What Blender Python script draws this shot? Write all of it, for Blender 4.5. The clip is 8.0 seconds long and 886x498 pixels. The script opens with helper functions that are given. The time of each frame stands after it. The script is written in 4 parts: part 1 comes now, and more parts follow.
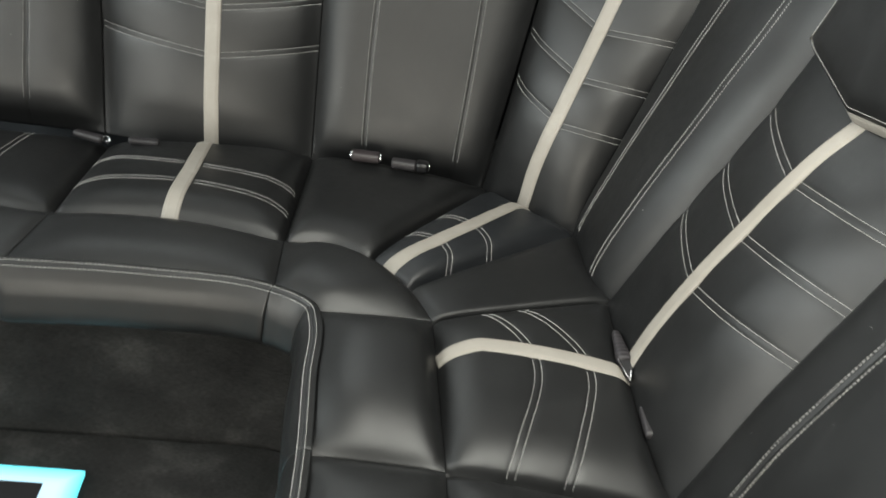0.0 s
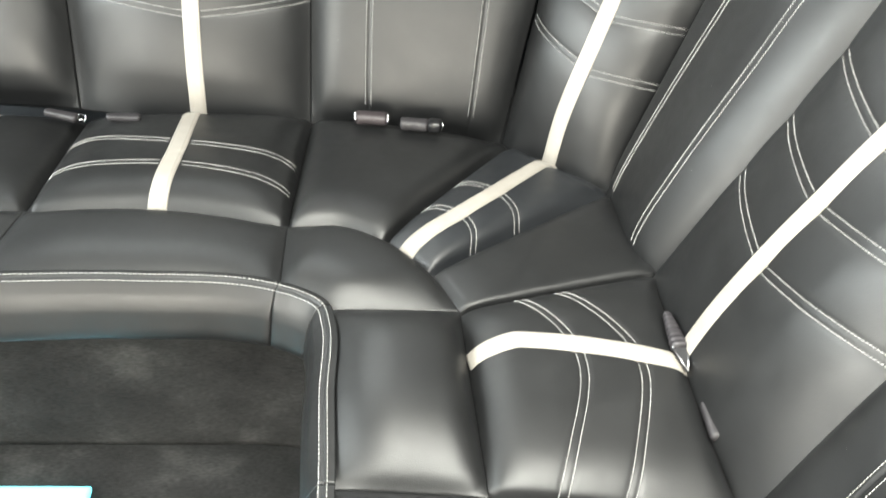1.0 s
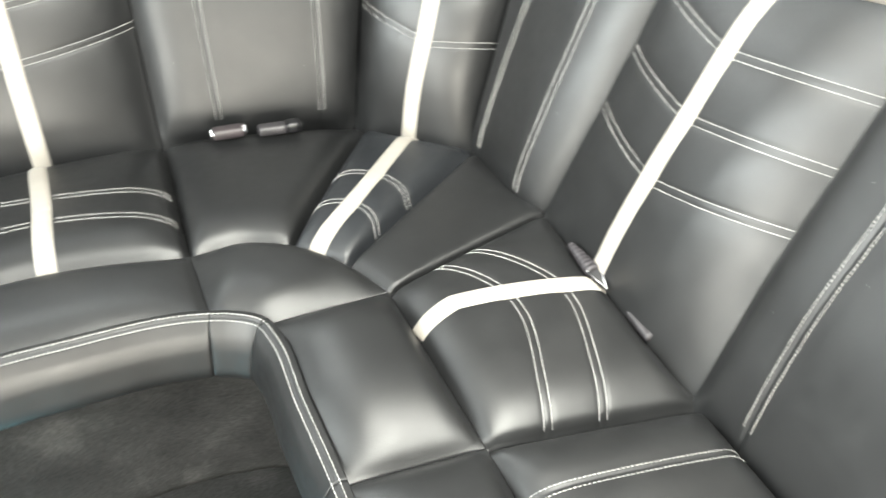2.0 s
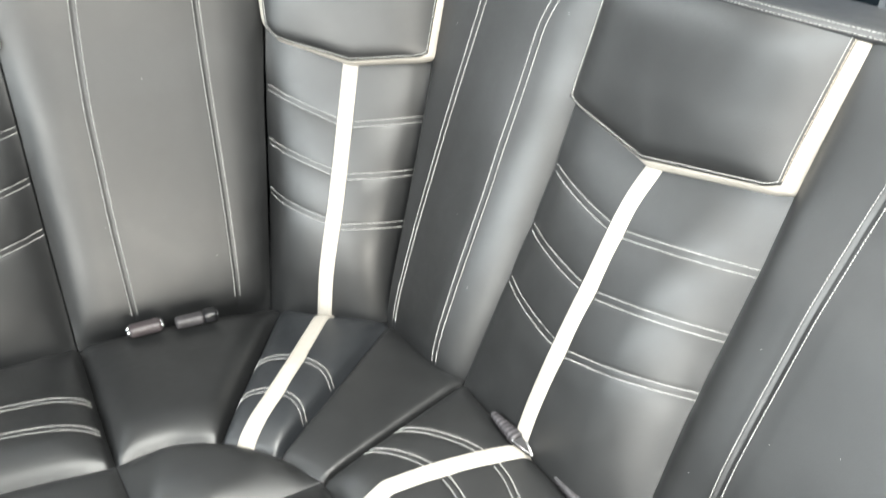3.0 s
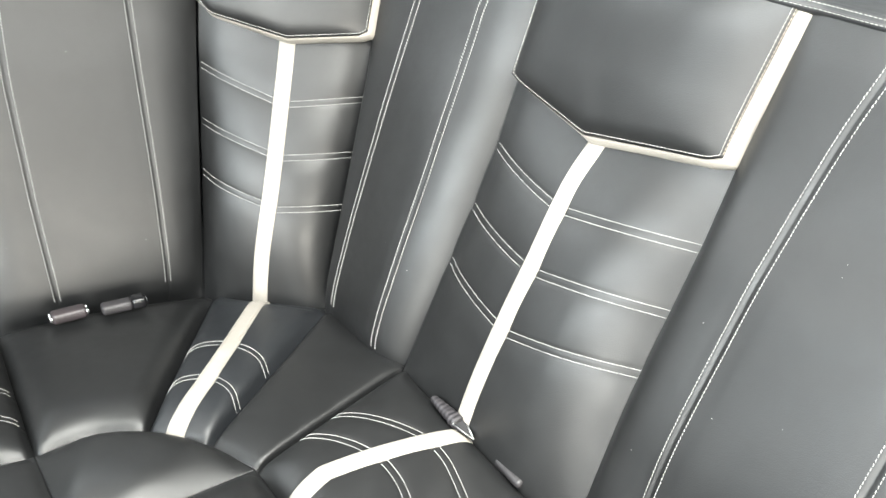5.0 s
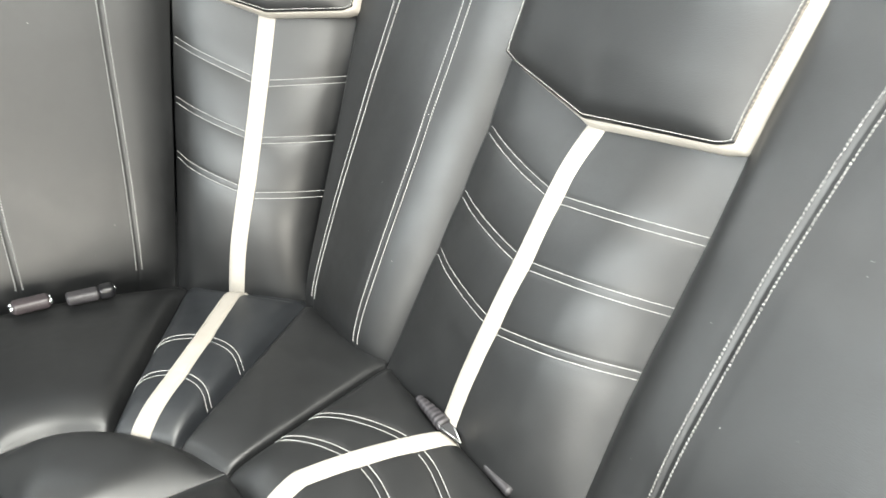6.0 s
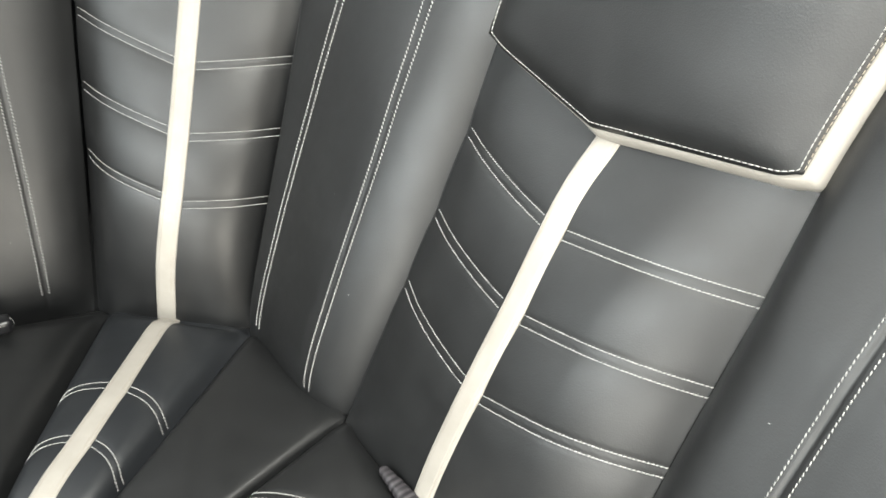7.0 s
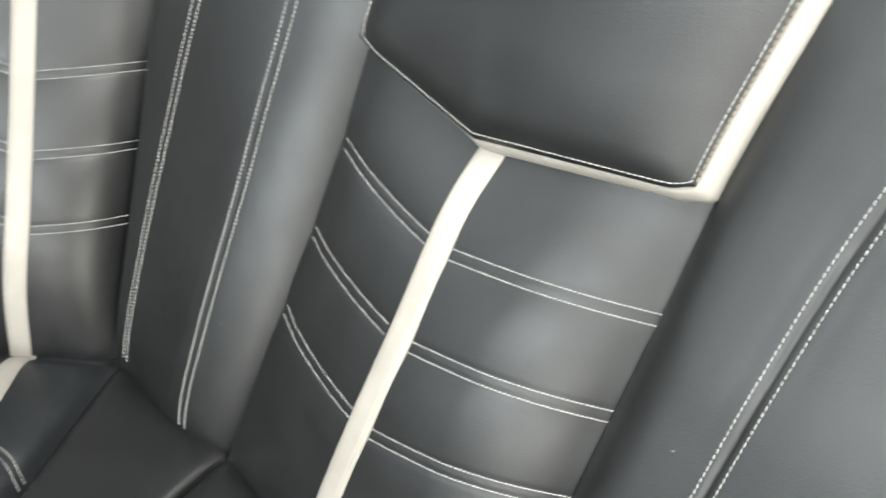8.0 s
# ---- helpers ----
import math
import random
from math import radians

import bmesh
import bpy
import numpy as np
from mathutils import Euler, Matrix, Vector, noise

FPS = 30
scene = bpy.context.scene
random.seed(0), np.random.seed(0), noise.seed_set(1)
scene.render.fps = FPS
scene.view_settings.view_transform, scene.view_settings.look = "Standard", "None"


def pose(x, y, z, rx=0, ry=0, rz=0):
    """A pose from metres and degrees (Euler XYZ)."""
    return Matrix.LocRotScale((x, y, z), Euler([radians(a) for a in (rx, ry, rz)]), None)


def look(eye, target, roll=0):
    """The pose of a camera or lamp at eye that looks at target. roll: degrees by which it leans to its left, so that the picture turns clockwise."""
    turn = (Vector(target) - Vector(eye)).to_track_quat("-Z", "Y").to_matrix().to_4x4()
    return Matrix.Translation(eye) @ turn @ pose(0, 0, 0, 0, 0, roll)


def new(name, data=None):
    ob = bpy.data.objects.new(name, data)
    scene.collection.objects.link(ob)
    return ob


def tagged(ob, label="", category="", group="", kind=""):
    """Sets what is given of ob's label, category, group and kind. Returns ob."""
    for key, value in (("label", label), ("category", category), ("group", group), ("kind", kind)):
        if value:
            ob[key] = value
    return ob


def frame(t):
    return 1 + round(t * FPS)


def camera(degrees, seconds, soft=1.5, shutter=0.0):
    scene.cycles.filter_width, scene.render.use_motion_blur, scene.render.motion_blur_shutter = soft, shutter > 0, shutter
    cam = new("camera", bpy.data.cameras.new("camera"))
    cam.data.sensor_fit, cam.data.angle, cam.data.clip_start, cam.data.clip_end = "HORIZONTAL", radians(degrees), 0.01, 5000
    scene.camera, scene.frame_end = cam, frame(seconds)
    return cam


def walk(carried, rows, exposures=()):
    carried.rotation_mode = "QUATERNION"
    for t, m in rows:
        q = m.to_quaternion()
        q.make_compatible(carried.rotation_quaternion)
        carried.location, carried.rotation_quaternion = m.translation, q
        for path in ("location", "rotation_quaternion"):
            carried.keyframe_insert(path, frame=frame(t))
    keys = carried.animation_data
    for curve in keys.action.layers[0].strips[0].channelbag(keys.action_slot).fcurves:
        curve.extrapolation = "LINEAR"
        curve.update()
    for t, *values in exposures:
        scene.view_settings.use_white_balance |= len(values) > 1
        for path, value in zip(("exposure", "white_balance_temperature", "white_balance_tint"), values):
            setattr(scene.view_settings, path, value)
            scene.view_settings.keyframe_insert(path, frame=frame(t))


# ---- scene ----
cam = camera(55.1, 8.0, shutter=0.5)
PATH = [
    (0, (0.077, -0.054, 1.208), (0.151, 1.642, 0.151), 11.9),
    (0.5, (0.044, 0.045, 1.212), (0.14, 1.731, 0.14), 9.8),
    (1, (0.049, 0.125, 1.191), (0.13, 1.714, -0.02), 8.8),
    (1.2, (0.042, 0.135, 1.19), (0.137, 1.701, -0.05), 7.6),
    (2.3, (-0.168, 0.099, 1.227), (0.548, 1.554, 0.055), 4.7),
    (2.5, (-0.167, 0.107, 1.262), (0.593, 1.58, 0.142), 4.3),
    (3, (-0.163, 0.116, 1.307), (0.653, 1.679, 0.364), 3.6),
    (3.5, (-0.158, 0.117, 1.309), (0.694, 1.695, 0.423), 4.0),
    (4, (-0.164, 0.11, 1.298), (0.739, 1.666, 0.425), 3.9),
    (4.5, (-0.159, 0.119, 1.272), (0.766, 1.652, 0.381), 4.7),
    (4.7, (-0.158, 0.121, 1.265), (0.777, 1.634, 0.35), 5.4),
    (5.8, (-0.125, 0.144, 1.234), (0.824, 1.639, 0.304), 6.2),
    (6, (-0.11, 0.184, 1.222), (0.846, 1.666, 0.278), 6.7),
    (6.5, (-0.027, 0.315, 1.2), (0.937, 1.764, 0.215), 6.8),
    (7, (0.049, 0.411, 1.192), (1.008, 1.816, 0.141), 7.0),
    (7.5, (0.073, 0.448, 1.193), (1.097, 1.793, 0.124), 8.1),
    (8, (0.1, 0.465, 1.19), (1.255, 1.712, 0.137), 8.6),
]
EXPOSURES = [(0.0, -0.66, 6850, 6), (0.25, -0.10, 6850, 6), (0.5, 0.70, 6850, 6), (1.2, 0.84, 6850, 6), (2.3, 1.14, 6800, 6), (3.0, 1.00, 6650, 7),
             (4.7, 0.94, 6650, 7), (6.0, 0.88, 6750, 7), (6.5, 0.52, 6900, 7), (7.0, 0.34, 6800, 7), (8.0, 0.18, 6600, 7)]
walk(cam, [(t, look(eye, target, roll)) for t, eye, target, roll in PATH], EXPOSURES)

# ---- light ----
world = bpy.data.worlds.new("sky")
scene.world = world
world.use_nodes = True
wn = world.node_tree.nodes
sky = wn.new("ShaderNodeTexSky")
sky.sky_type, sky.sun_disc = "NISHITA", False
sky.sun_elevation, sky.sun_rotation = radians(40), radians(200)
world.node_tree.links.new(sky.outputs[0], wn["Background"].inputs[0])
wn["Background"].inputs[1].default_value = 0.06


def fill_light(name, eye, target, wide, high, watts, colour):
    """An added area lamp, placed for the highlights it puts on the leather."""
    data = bpy.data.lights.new(name, "AREA")
    data.shape, data.size, data.size_y, data.energy, data.color = "RECTANGLE", wide, high, watts, colour
    ob = new(name, data)
    ob.matrix_world = look(eye, target)
    return ob


# assumed sources: no lamp or opening is known at any of these places
fill_light("daylight_front_opening", (0.02, -2.05, 0.44), (0.0, 1.0, 0.45), 1.2, 0.64, 71, (1.0, 0.965, 0.905))
fill_light("daylight_side_door", (-1.43, -0.52, 0.78), (0.5, 0.2, 0.75), 0.90, 1.00, 43, (0.985, 0.99, 0.975))
fill_light("daylight_rear_side_window", (-1.62, 1.14, 1.06), (0.5, 1.0, 0.9), 0.58, 0.62, 11, (0.87, 0.95, 1.0))
fill_light("daylight_middle_side_window", (-1.55, 0.36, 1.50), (0.5, 0.75, 0.95), 0.60, 0.46, 33, (0.90, 0.96, 1.0))
fill_light("daylight_rear_window", (-0.40, 1.91, 1.46), (0.0, 0.4, 0.9), 1.15, 0.30, 12, (0.90, 0.96, 1.0))
fill_light("daylight_roof_hatch", (0.25, 0.34, 1.775), (0.25, 0.36, 0.4), 0.9, 1.2, 55, (0.985, 0.99, 0.96))


# ---- materials ----
def material(name, base, rough, metal=0.0, spec=0.5, coat=0.0):
    m = bpy.data.materials.new(name)
    m.use_nodes = True
    b = m.node_tree.nodes["Principled BSDF"]
    b.inputs["Base Color"].default_value = (*base, 1)
    b.inputs["Roughness"].default_value = rough
    b.inputs["Metallic"].default_value = metal
    b.inputs["Specular IOR Level"].default_value = spec
    b.inputs["Coat Weight"].default_value = coat
    return m, m.node_tree.nodes, m.node_tree.links, b


def noise_node(nodes, links, scale, detail=3.0, stretch=(1, 1, 1)):
    co = nodes.new("ShaderNodeTexCoord")
    mp = nodes.new("ShaderNodeMapping")
    mp.inputs["Scale"].default_value = stretch
    n = nodes.new("ShaderNodeTexNoise")
    n.inputs["Scale"].default_value, n.inputs["Detail"].default_value = scale, detail
    links.new(co.outputs["Object"], mp.inputs[0])
    links.new(mp.outputs[0], n.inputs["Vector"])
    return n, mp


def ramp(nodes, links, source, stops):
    r = nodes.new("ShaderNodeValToRGB")
    e = r.color_ramp.elements
    for k, (p, c) in enumerate(stops):
        el = e[k] if k < 2 else e.new(p)
        el.position, el.color = p, (*c, 1)
    links.new(source, r.inputs[0])
    return r


def leather(name, dark, light, rough, grain=0.25, spec=0.5):
    """Pebbled leather: broad colour drift, scuffs in the gloss, fine pores and soft creases."""
    m, n, l, b = material(name, dark, rough, spec=spec)
    drift, mp = noise_node(n, l, 11.0, 8.0)
    drift.inputs["Roughness"].default_value = 0.62
    c = ramp(n, l, drift.outputs[0], [(0.3, dark), (0.58, light), (0.80, tuple(1.35 * x for x in light))])
    l.new(c.outputs[0], b.inputs["Base Color"])
    scuff, _ = noise_node(n, l, 70.0, 8.0)
    r = ramp(n, l, scuff.outputs[0], [(0.3, (rough - 0.025,) * 3), (0.72, (rough + 0.03,) * 3)])
    smudge, _ = noise_node(n, l, 19.0, 7.0)
    smudge.inputs["Distortion"].default_value = 0.6
    film = ramp(n, l, smudge.outputs[0], [(0.34, (0.0, 0.0, 0.0)), (0.68, (0.055, 0.055, 0.055))])
    both = n.new("ShaderNodeMath")
    l.new(r.outputs[0], both.inputs[0])
    l.new(film.outputs[0], both.inputs[1])
    l.new(both.outputs[0], b.inputs["Roughness"])
    pores = n.new("ShaderNodeTexVoronoi")
    pores.inputs["Scale"].default_value = 620.0
    l.new(mp.outputs[0], pores.inputs["Vector"])
    crease, _ = noise_node(n, l, 16.0, 3.0)
    b1 = n.new("ShaderNodeBump")
    b1.inputs["Strength"].default_value, b1.inputs["Distance"].default_value = grain, 0.0006
    l.new(pores.outputs["Distance"], b1.inputs["Height"])
    b2 = n.new("ShaderNodeBump")
    b2.inputs["Strength"].default_value, b2.inputs["Distance"].default_value = 0.012, 0.006
    l.new(crease.outputs[0], b2.inputs["Height"])
    l.new(b1.outputs[0], b2.inputs["Normal"])
    wrinkle, _ = noise_node(n, l, 60.0, 5.0, (1.0, 1.0, 1.6))
    b3 = n.new("ShaderNodeBump")
    b3.inputs["Strength"].default_value, b3.inputs["Distance"].default_value = 0.055, 0.0016
    l.new(wrinkle.outputs[0], b3.inputs["Height"])
    l.new(b2.outputs[0], b3.inputs["Normal"])
    l.new(b3.outputs[0], b.inputs["Normal"])
    return m


BLACK = leather("black_leather", (0.0048, 0.0050, 0.0053), (0.0074, 0.0077, 0.0081), 0.418, 0.14, 0.59)
DULL_BLACK = leather("dull_black_leather", (0.0090, 0.0098, 0.0110), (0.0130, 0.0140, 0.0155), 0.56, 0.10, 0.45)
SLATE = leather("blue_black_leather", (0.0084, 0.0095, 0.0113), (0.0120, 0.0134, 0.0155), 0.418, 0.14, 0.62)
CREAM = leather("cream_leather", (0.250, 0.231, 0.205), (0.296, 0.276, 0.248), 0.5, 0.2, 0.4)
VINYL = leather("grey_black_vinyl", (0.014, 0.017, 0.021), (0.020, 0.024, 0.029), 0.55, 0.04)
THREAD = material("white_thread", (0.31, 0.307, 0.296), 0.7)[0]
PALE_THREAD = material("pale_thread", (0.27, 0.268, 0.26), 0.7)[0]
GREY_THREAD = material("grey_white_thread", (0.17, 0.169, 0.164), 0.7)[0]
CREAM_THREAD = material("cream_thread", (0.30, 0.26, 0.21), 0.75)[0]

CARPET, cn, cl, cb = material("black_carpet", (0.02, 0.019, 0.018), 0.95, spec=0.1)
pile, _ = noise_node(cn, cl, 13.0, 12.0, (0.7, 1.0, 0.8))
worn = ramp(cn, cl, pile.outputs[0], [(0.30, (0.0160, 0.0160, 0.0159)), (0.55, (0.0265, 0.0265, 0.0263)), (0.80, (0.054, 0.0536, 0.0526))])
strands, _ = noise_node(cn, cl, 420.0, 3.0, (0.25, 1.0, 1.0))
tuft = ramp(cn, cl, strands.outputs[0], [(0.25, (0.60, 0.60, 0.60)), (0.75, (1.35, 1.35, 1.35))])
weave = cn.new("ShaderNodeMix")
weave.data_type, weave.blend_type = "RGBA", "MULTIPLY"
weave.inputs["Factor"].default_value = 1.0
cl.new(worn.outputs[0], weave.inputs["A"])
cl.new(tuft.outputs[0], weave.inputs["B"])
cl.new(weave.outputs["Result"], cb.inputs["Base Color"])
fibre, _ = noise_node(cn, cl, 700.0, 2.0)
cbump = cn.new("ShaderNodeBump")
cbump.inputs["Strength"].default_value, cbump.inputs["Distance"].default_value = 0.8, 0.003
cl.new(fibre.outputs[0], cbump.inputs["Height"])
cl.new(cbump.outputs[0], cb.inputs["Normal"])



def sleeve_cloth(name, dark, light, rough):
    """Satin belt cloth: fine ribs across the sleeve, soft streaks along it."""
    m, n, l, b = material(name, dark, rough)
    streak, _ = noise_node(n, l, 90.0, 4.0, (0.5, 2.0, 2.0))
    c = ramp(n, l, streak.outputs[0], [(0.3, dark), (0.7, light)])
    l.new(c.outputs[0], b.inputs["Base Color"])
    ribs, _ = noise_node(n, l, 260.0, 2.0, (2.5, 0.4, 0.4))
    bump = n.new("ShaderNodeBump")
    bump.inputs["Strength"].default_value, bump.inputs["Distance"].default_value = 0.35, 0.0008
    l.new(ribs.outputs[0], bump.inputs["Height"])
    l.new(bump.outputs[0], b.inputs["Normal"])
    return m


PLASTIC = material("black_plastic", (0.018, 0.018, 0.02), 0.35)[0]
DULL = sleeve_cloth("grey_satin_belt_cloth", (0.018, 0.0165, 0.018), (0.034, 0.0315, 0.034), 0.46)
MAROON = sleeve_cloth("brown_grey_belt_cloth", (0.022, 0.0175, 0.019), (0.040, 0.032, 0.0345), 0.42)
CAP = material("black_buckle_end", (0.006, 0.006, 0.007), 0.28)[0]
CHROME = material("chrome", (0.75, 0.75, 0.76), 0.12, metal=1.0)[0]
WORN_CHROME = material("worn_chrome", (0.42, 0.42, 0.43), 0.28, metal=1.0)[0]
# unseen ceiling; its grey is set for the bounce onto seats and backs
HEADLINER = material("grey_headliner_cloth", (0.15, 0.15, 0.147), 0.9)[0]

WEB, webn, webl, webb = material("grey_belt_webbing", (0.09, 0.08, 0.085), 0.5)
wave = webn.new("ShaderNodeTexWave")
wave.inputs["Scale"].default_value = 38.0
wc = webn.new("ShaderNodeTexCoord")
webl.new(wc.outputs["Object"], wave.inputs["Vector"])
wr = ramp(webn, webl, wave.outputs[0], [(0.2, (0.014, 0.0125, 0.0145)), (0.8, (0.038, 0.0345, 0.038))])
webl.new(wr.outputs[0], webb.inputs["Base Color"])

GLASS = bpy.data.materials.new("dark_tinted_glass")
GLASS.use_nodes = True
gn = GLASS.node_tree.nodes
gb = gn["Principled BSDF"]
gb.inputs["Base Color"].default_value = (0.22, 0.33, 0.50, 1)
gb.inputs["Roughness"].default_value = 0.03
gb.inputs["Transmission Weight"].default_value = 1.0
gb.inputs["IOR"].default_value = 1.05

GLOW = bpy.data.materials.new("cyan_white_light")
GLOW.use_nodes = True
gb2 = GLOW.node_tree.nodes["Principled BSDF"]
gb2.inputs["Base Color"].default_value = (0.1, 0.3, 0.35, 1)
gb2.inputs["Emission Strength"].default_value = 1.8
on, ol = GLOW.node_tree.nodes, GLOW.node_tree.links
where = on.new("ShaderNodeTexCoord")
axes = on.new("ShaderNodeSeparateXYZ")
ol.new(where.outputs["Object"], axes.inputs[0])
far = []
for axis, half in (("X", 0.32), ("Y", 0.25)):
    size = on.new("ShaderNodeMath")
    size.operation = "ABSOLUTE"
    ol.new(axes.outputs[axis], size.inputs[0])
    less = on.new("ShaderNodeMath")
    less.operation = "SUBTRACT"
    less.inputs[1].default_value = half - 0.06
    ol.new(size.outputs[0], less.inputs[0])
    far.append(less)
most = on.new("ShaderNodeMath")
most.operation = "MAXIMUM"
ol.new(far[0].outputs[0], most.inputs[0])
ol.new(far[1].outputs[0], most.inputs[1])
wide = on.new("ShaderNodeMath")
wide.operation = "DIVIDE"
wide.inputs[1].default_value = 0.06
ol.new(most.outputs[0], wide.inputs[0])
tint = ramp(on, ol, wide.outputs[0], [(0.45, (0.62, 0.78, 1.0)), (0.95, (0.13, 0.86, 1.0))])
ol.new(tint.outputs[0], gb2.inputs["Emission Color"])


# ---- surfaces ----
def curve(ts, pts):
    """A smooth curve through pts at the parameters ts."""
    ts, pts = np.asarray(ts, float), np.asarray(pts, float)
    tan = np.gradient(pts, ts, axis=0)

    def f(t):
        t = np.clip(np.asarray(t, float), ts[0] - 0.05, ts[-1] + 0.05)
        i = np.clip(np.searchsorted(ts, t) - 1, 0, len(ts) - 2)
        h = (ts[i + 1] - ts[i])
        s = ((t - ts[i]) / h)[..., None]
        h = h[..., None]
        return ((2 * s**3 - 3 * s**2 + 1) * pts[i] + (s**3 - 2 * s**2 + s) * h * tan[i]
                + (-2 * s**3 + 3 * s**2) * pts[i + 1] + (s**3 - s**2) * h * tan[i + 1])
    return f


def along(pts):
    """A smooth curve through pts, its parameter 0 to 1 by length."""
    p = np.asarray(pts, float)
    d = np.r_[0, np.cumsum(np.linalg.norm(np.diff(p, axis=0), axis=1))]
    return curve(d / d[-1], p)


def soft(t, r, power=3.0):
    """A cushion's profile across 0..1: nothing at the seams, one past the rolls of width r (left, right)."""
    a, b = r
    s = np.minimum(np.clip(t / a, 0, 1) if a > 0 else 1.0, np.clip((1 - t) / b, 0, 1) if b > 0 else 1.0)
    return 1 - (1 - s) ** power


def dome(t):
    """A full cushion's swell across 0..1."""
    return 1 - np.abs(2 * np.clip(t, 0, 1) - 1) ** 2.3


def plump(t, a=0.2, b=0.2):
    """A cushion's swell: rolled seams of width a and b, with a slight crown between them."""
    t = np.clip(t, 0, 1)
    return 0.72 * soft(t, (a, b)) + 0.28 * dome(t)


def swell(t, peak, full=2.1):
    """A cushion's swell across 0..1 that is highest at peak; full: how flat its middle is."""
    t = np.clip(t, 0, 1)
    if peak == 0.5:
        return 1 - np.abs(2 * t - 1) ** full
    return 1 - np.where(t < peak, np.clip((peak - t) / peak, 0, 1) ** 2.1, 0.72 * np.clip((t - peak) / (1 - peak), 0, 1) ** 1.6)


class Patch:
    """A cushioned surface over u (to the right) and v (up or backwards)."""

    def __init__(self, base, puff, smooth=None):
        self.base, self.puff, self.smooth = base, puff, smooth or puff

    def normal(self, f, u, v):
        e = 2e-3
        n = np.cross(f(u + e, v) - f(u - e, v), f(u, v + e) - f(u, v - e))
        return n / np.maximum(np.linalg.norm(n, axis=-1, keepdims=True), 1e-9)

    def at(self, u, v, lift=0.0):
        u, v = np.broadcast_arrays(np.asarray(u, float), np.asarray(v, float))
        return self.base(u, v) + self.normal(self.base, u, v) * (self.puff(u, v) + lift)[..., None]

    def out(self, u, v):
        u, v = np.broadcast_arrays(np.asarray(u, float), np.asarray(v, float))
        return self.normal(lambda a, b: self.at(a, b), u, v)


def link_mesh(name, verts, faces, mat, parent=None, label="", smooth=True):
    me = bpy.data.meshes.new(name)
    me.from_pydata([tuple(p) for p in verts], [], faces)
    me.update()
    me.materials.append(mat)
    if smooth:
        me.polygons.foreach_set("use_smooth", [True] * len(me.polygons))
    ob = new(name, me)
    ob.parent = parent
    if label:
        ob["label"] = label
    return ob


def part(name, bm, mat, parent=None, label=""):
    """Links a bmesh as one mesh object under a thing or a part."""
    me = bpy.data.meshes.new(name)
    bm.to_mesh(me)
    bm.free()
    me.materials.append(mat)
    ob = new(name, me)
    ob.parent = parent
    if label:
        ob["label"] = label
    return ob


def sheet(name, point, nu, nv, mat, parent, label="", back=0.03):
    """A closed padded sheet: the front grid point(u, v), its rim turned back by `back` along rise, and a back face."""
    u, v = np.meshgrid(np.linspace(0, 1, nu), np.linspace(0, 1, nv))
    p = point(u, v)
    verts = list(p.reshape(-1, 3))
    idx = np.arange(nu * nv).reshape(nv, nu)
    faces = [(int(a), int(b), int(c), int(d)) for a, b, c, d in
             zip(idx[:-1, :-1].ravel(), idx[:-1, 1:].ravel(), idx[1:, 1:].ravel(), idx[1:, :-1].ravel())]
    if back > 0:
        ring = np.r_[idx[0, :], idx[1:, -1], idx[-1, -2::-1], idx[-2:0:-1, 0]]
        mid = p.reshape(-1, 3)
        n = np.cross(p[nv // 2, -1] - p[nv // 2, 0], p[-1, nu // 2] - p[0, nu // 2])
        n = n / np.linalg.norm(n)
        start = len(verts)
        verts += [mid[i] - n * back for i in ring]
        m = len(ring)
        faces += [(int(ring[k]), start + k, start + (k + 1) % m, int(ring[(k + 1) % m])) for k in range(m)]
        faces.append(tuple(start + k for k in range(m))[::-1])
    return link_mesh(name, verts, faces, mat, parent, label)


def empty(name, place, label, category, group=""):
    ob = new(name)
    ob.empty_display_size = 0.05
    base = Vector(place)
    ob.location = base
    tagged(ob, label, category, group)
    return ob


def settle(thing):
    """Parts are built in world places: keep them there under their thing."""
    for ob in thing.children:
        ob.matrix_parent_inverse = Matrix.Translation(-thing.location)


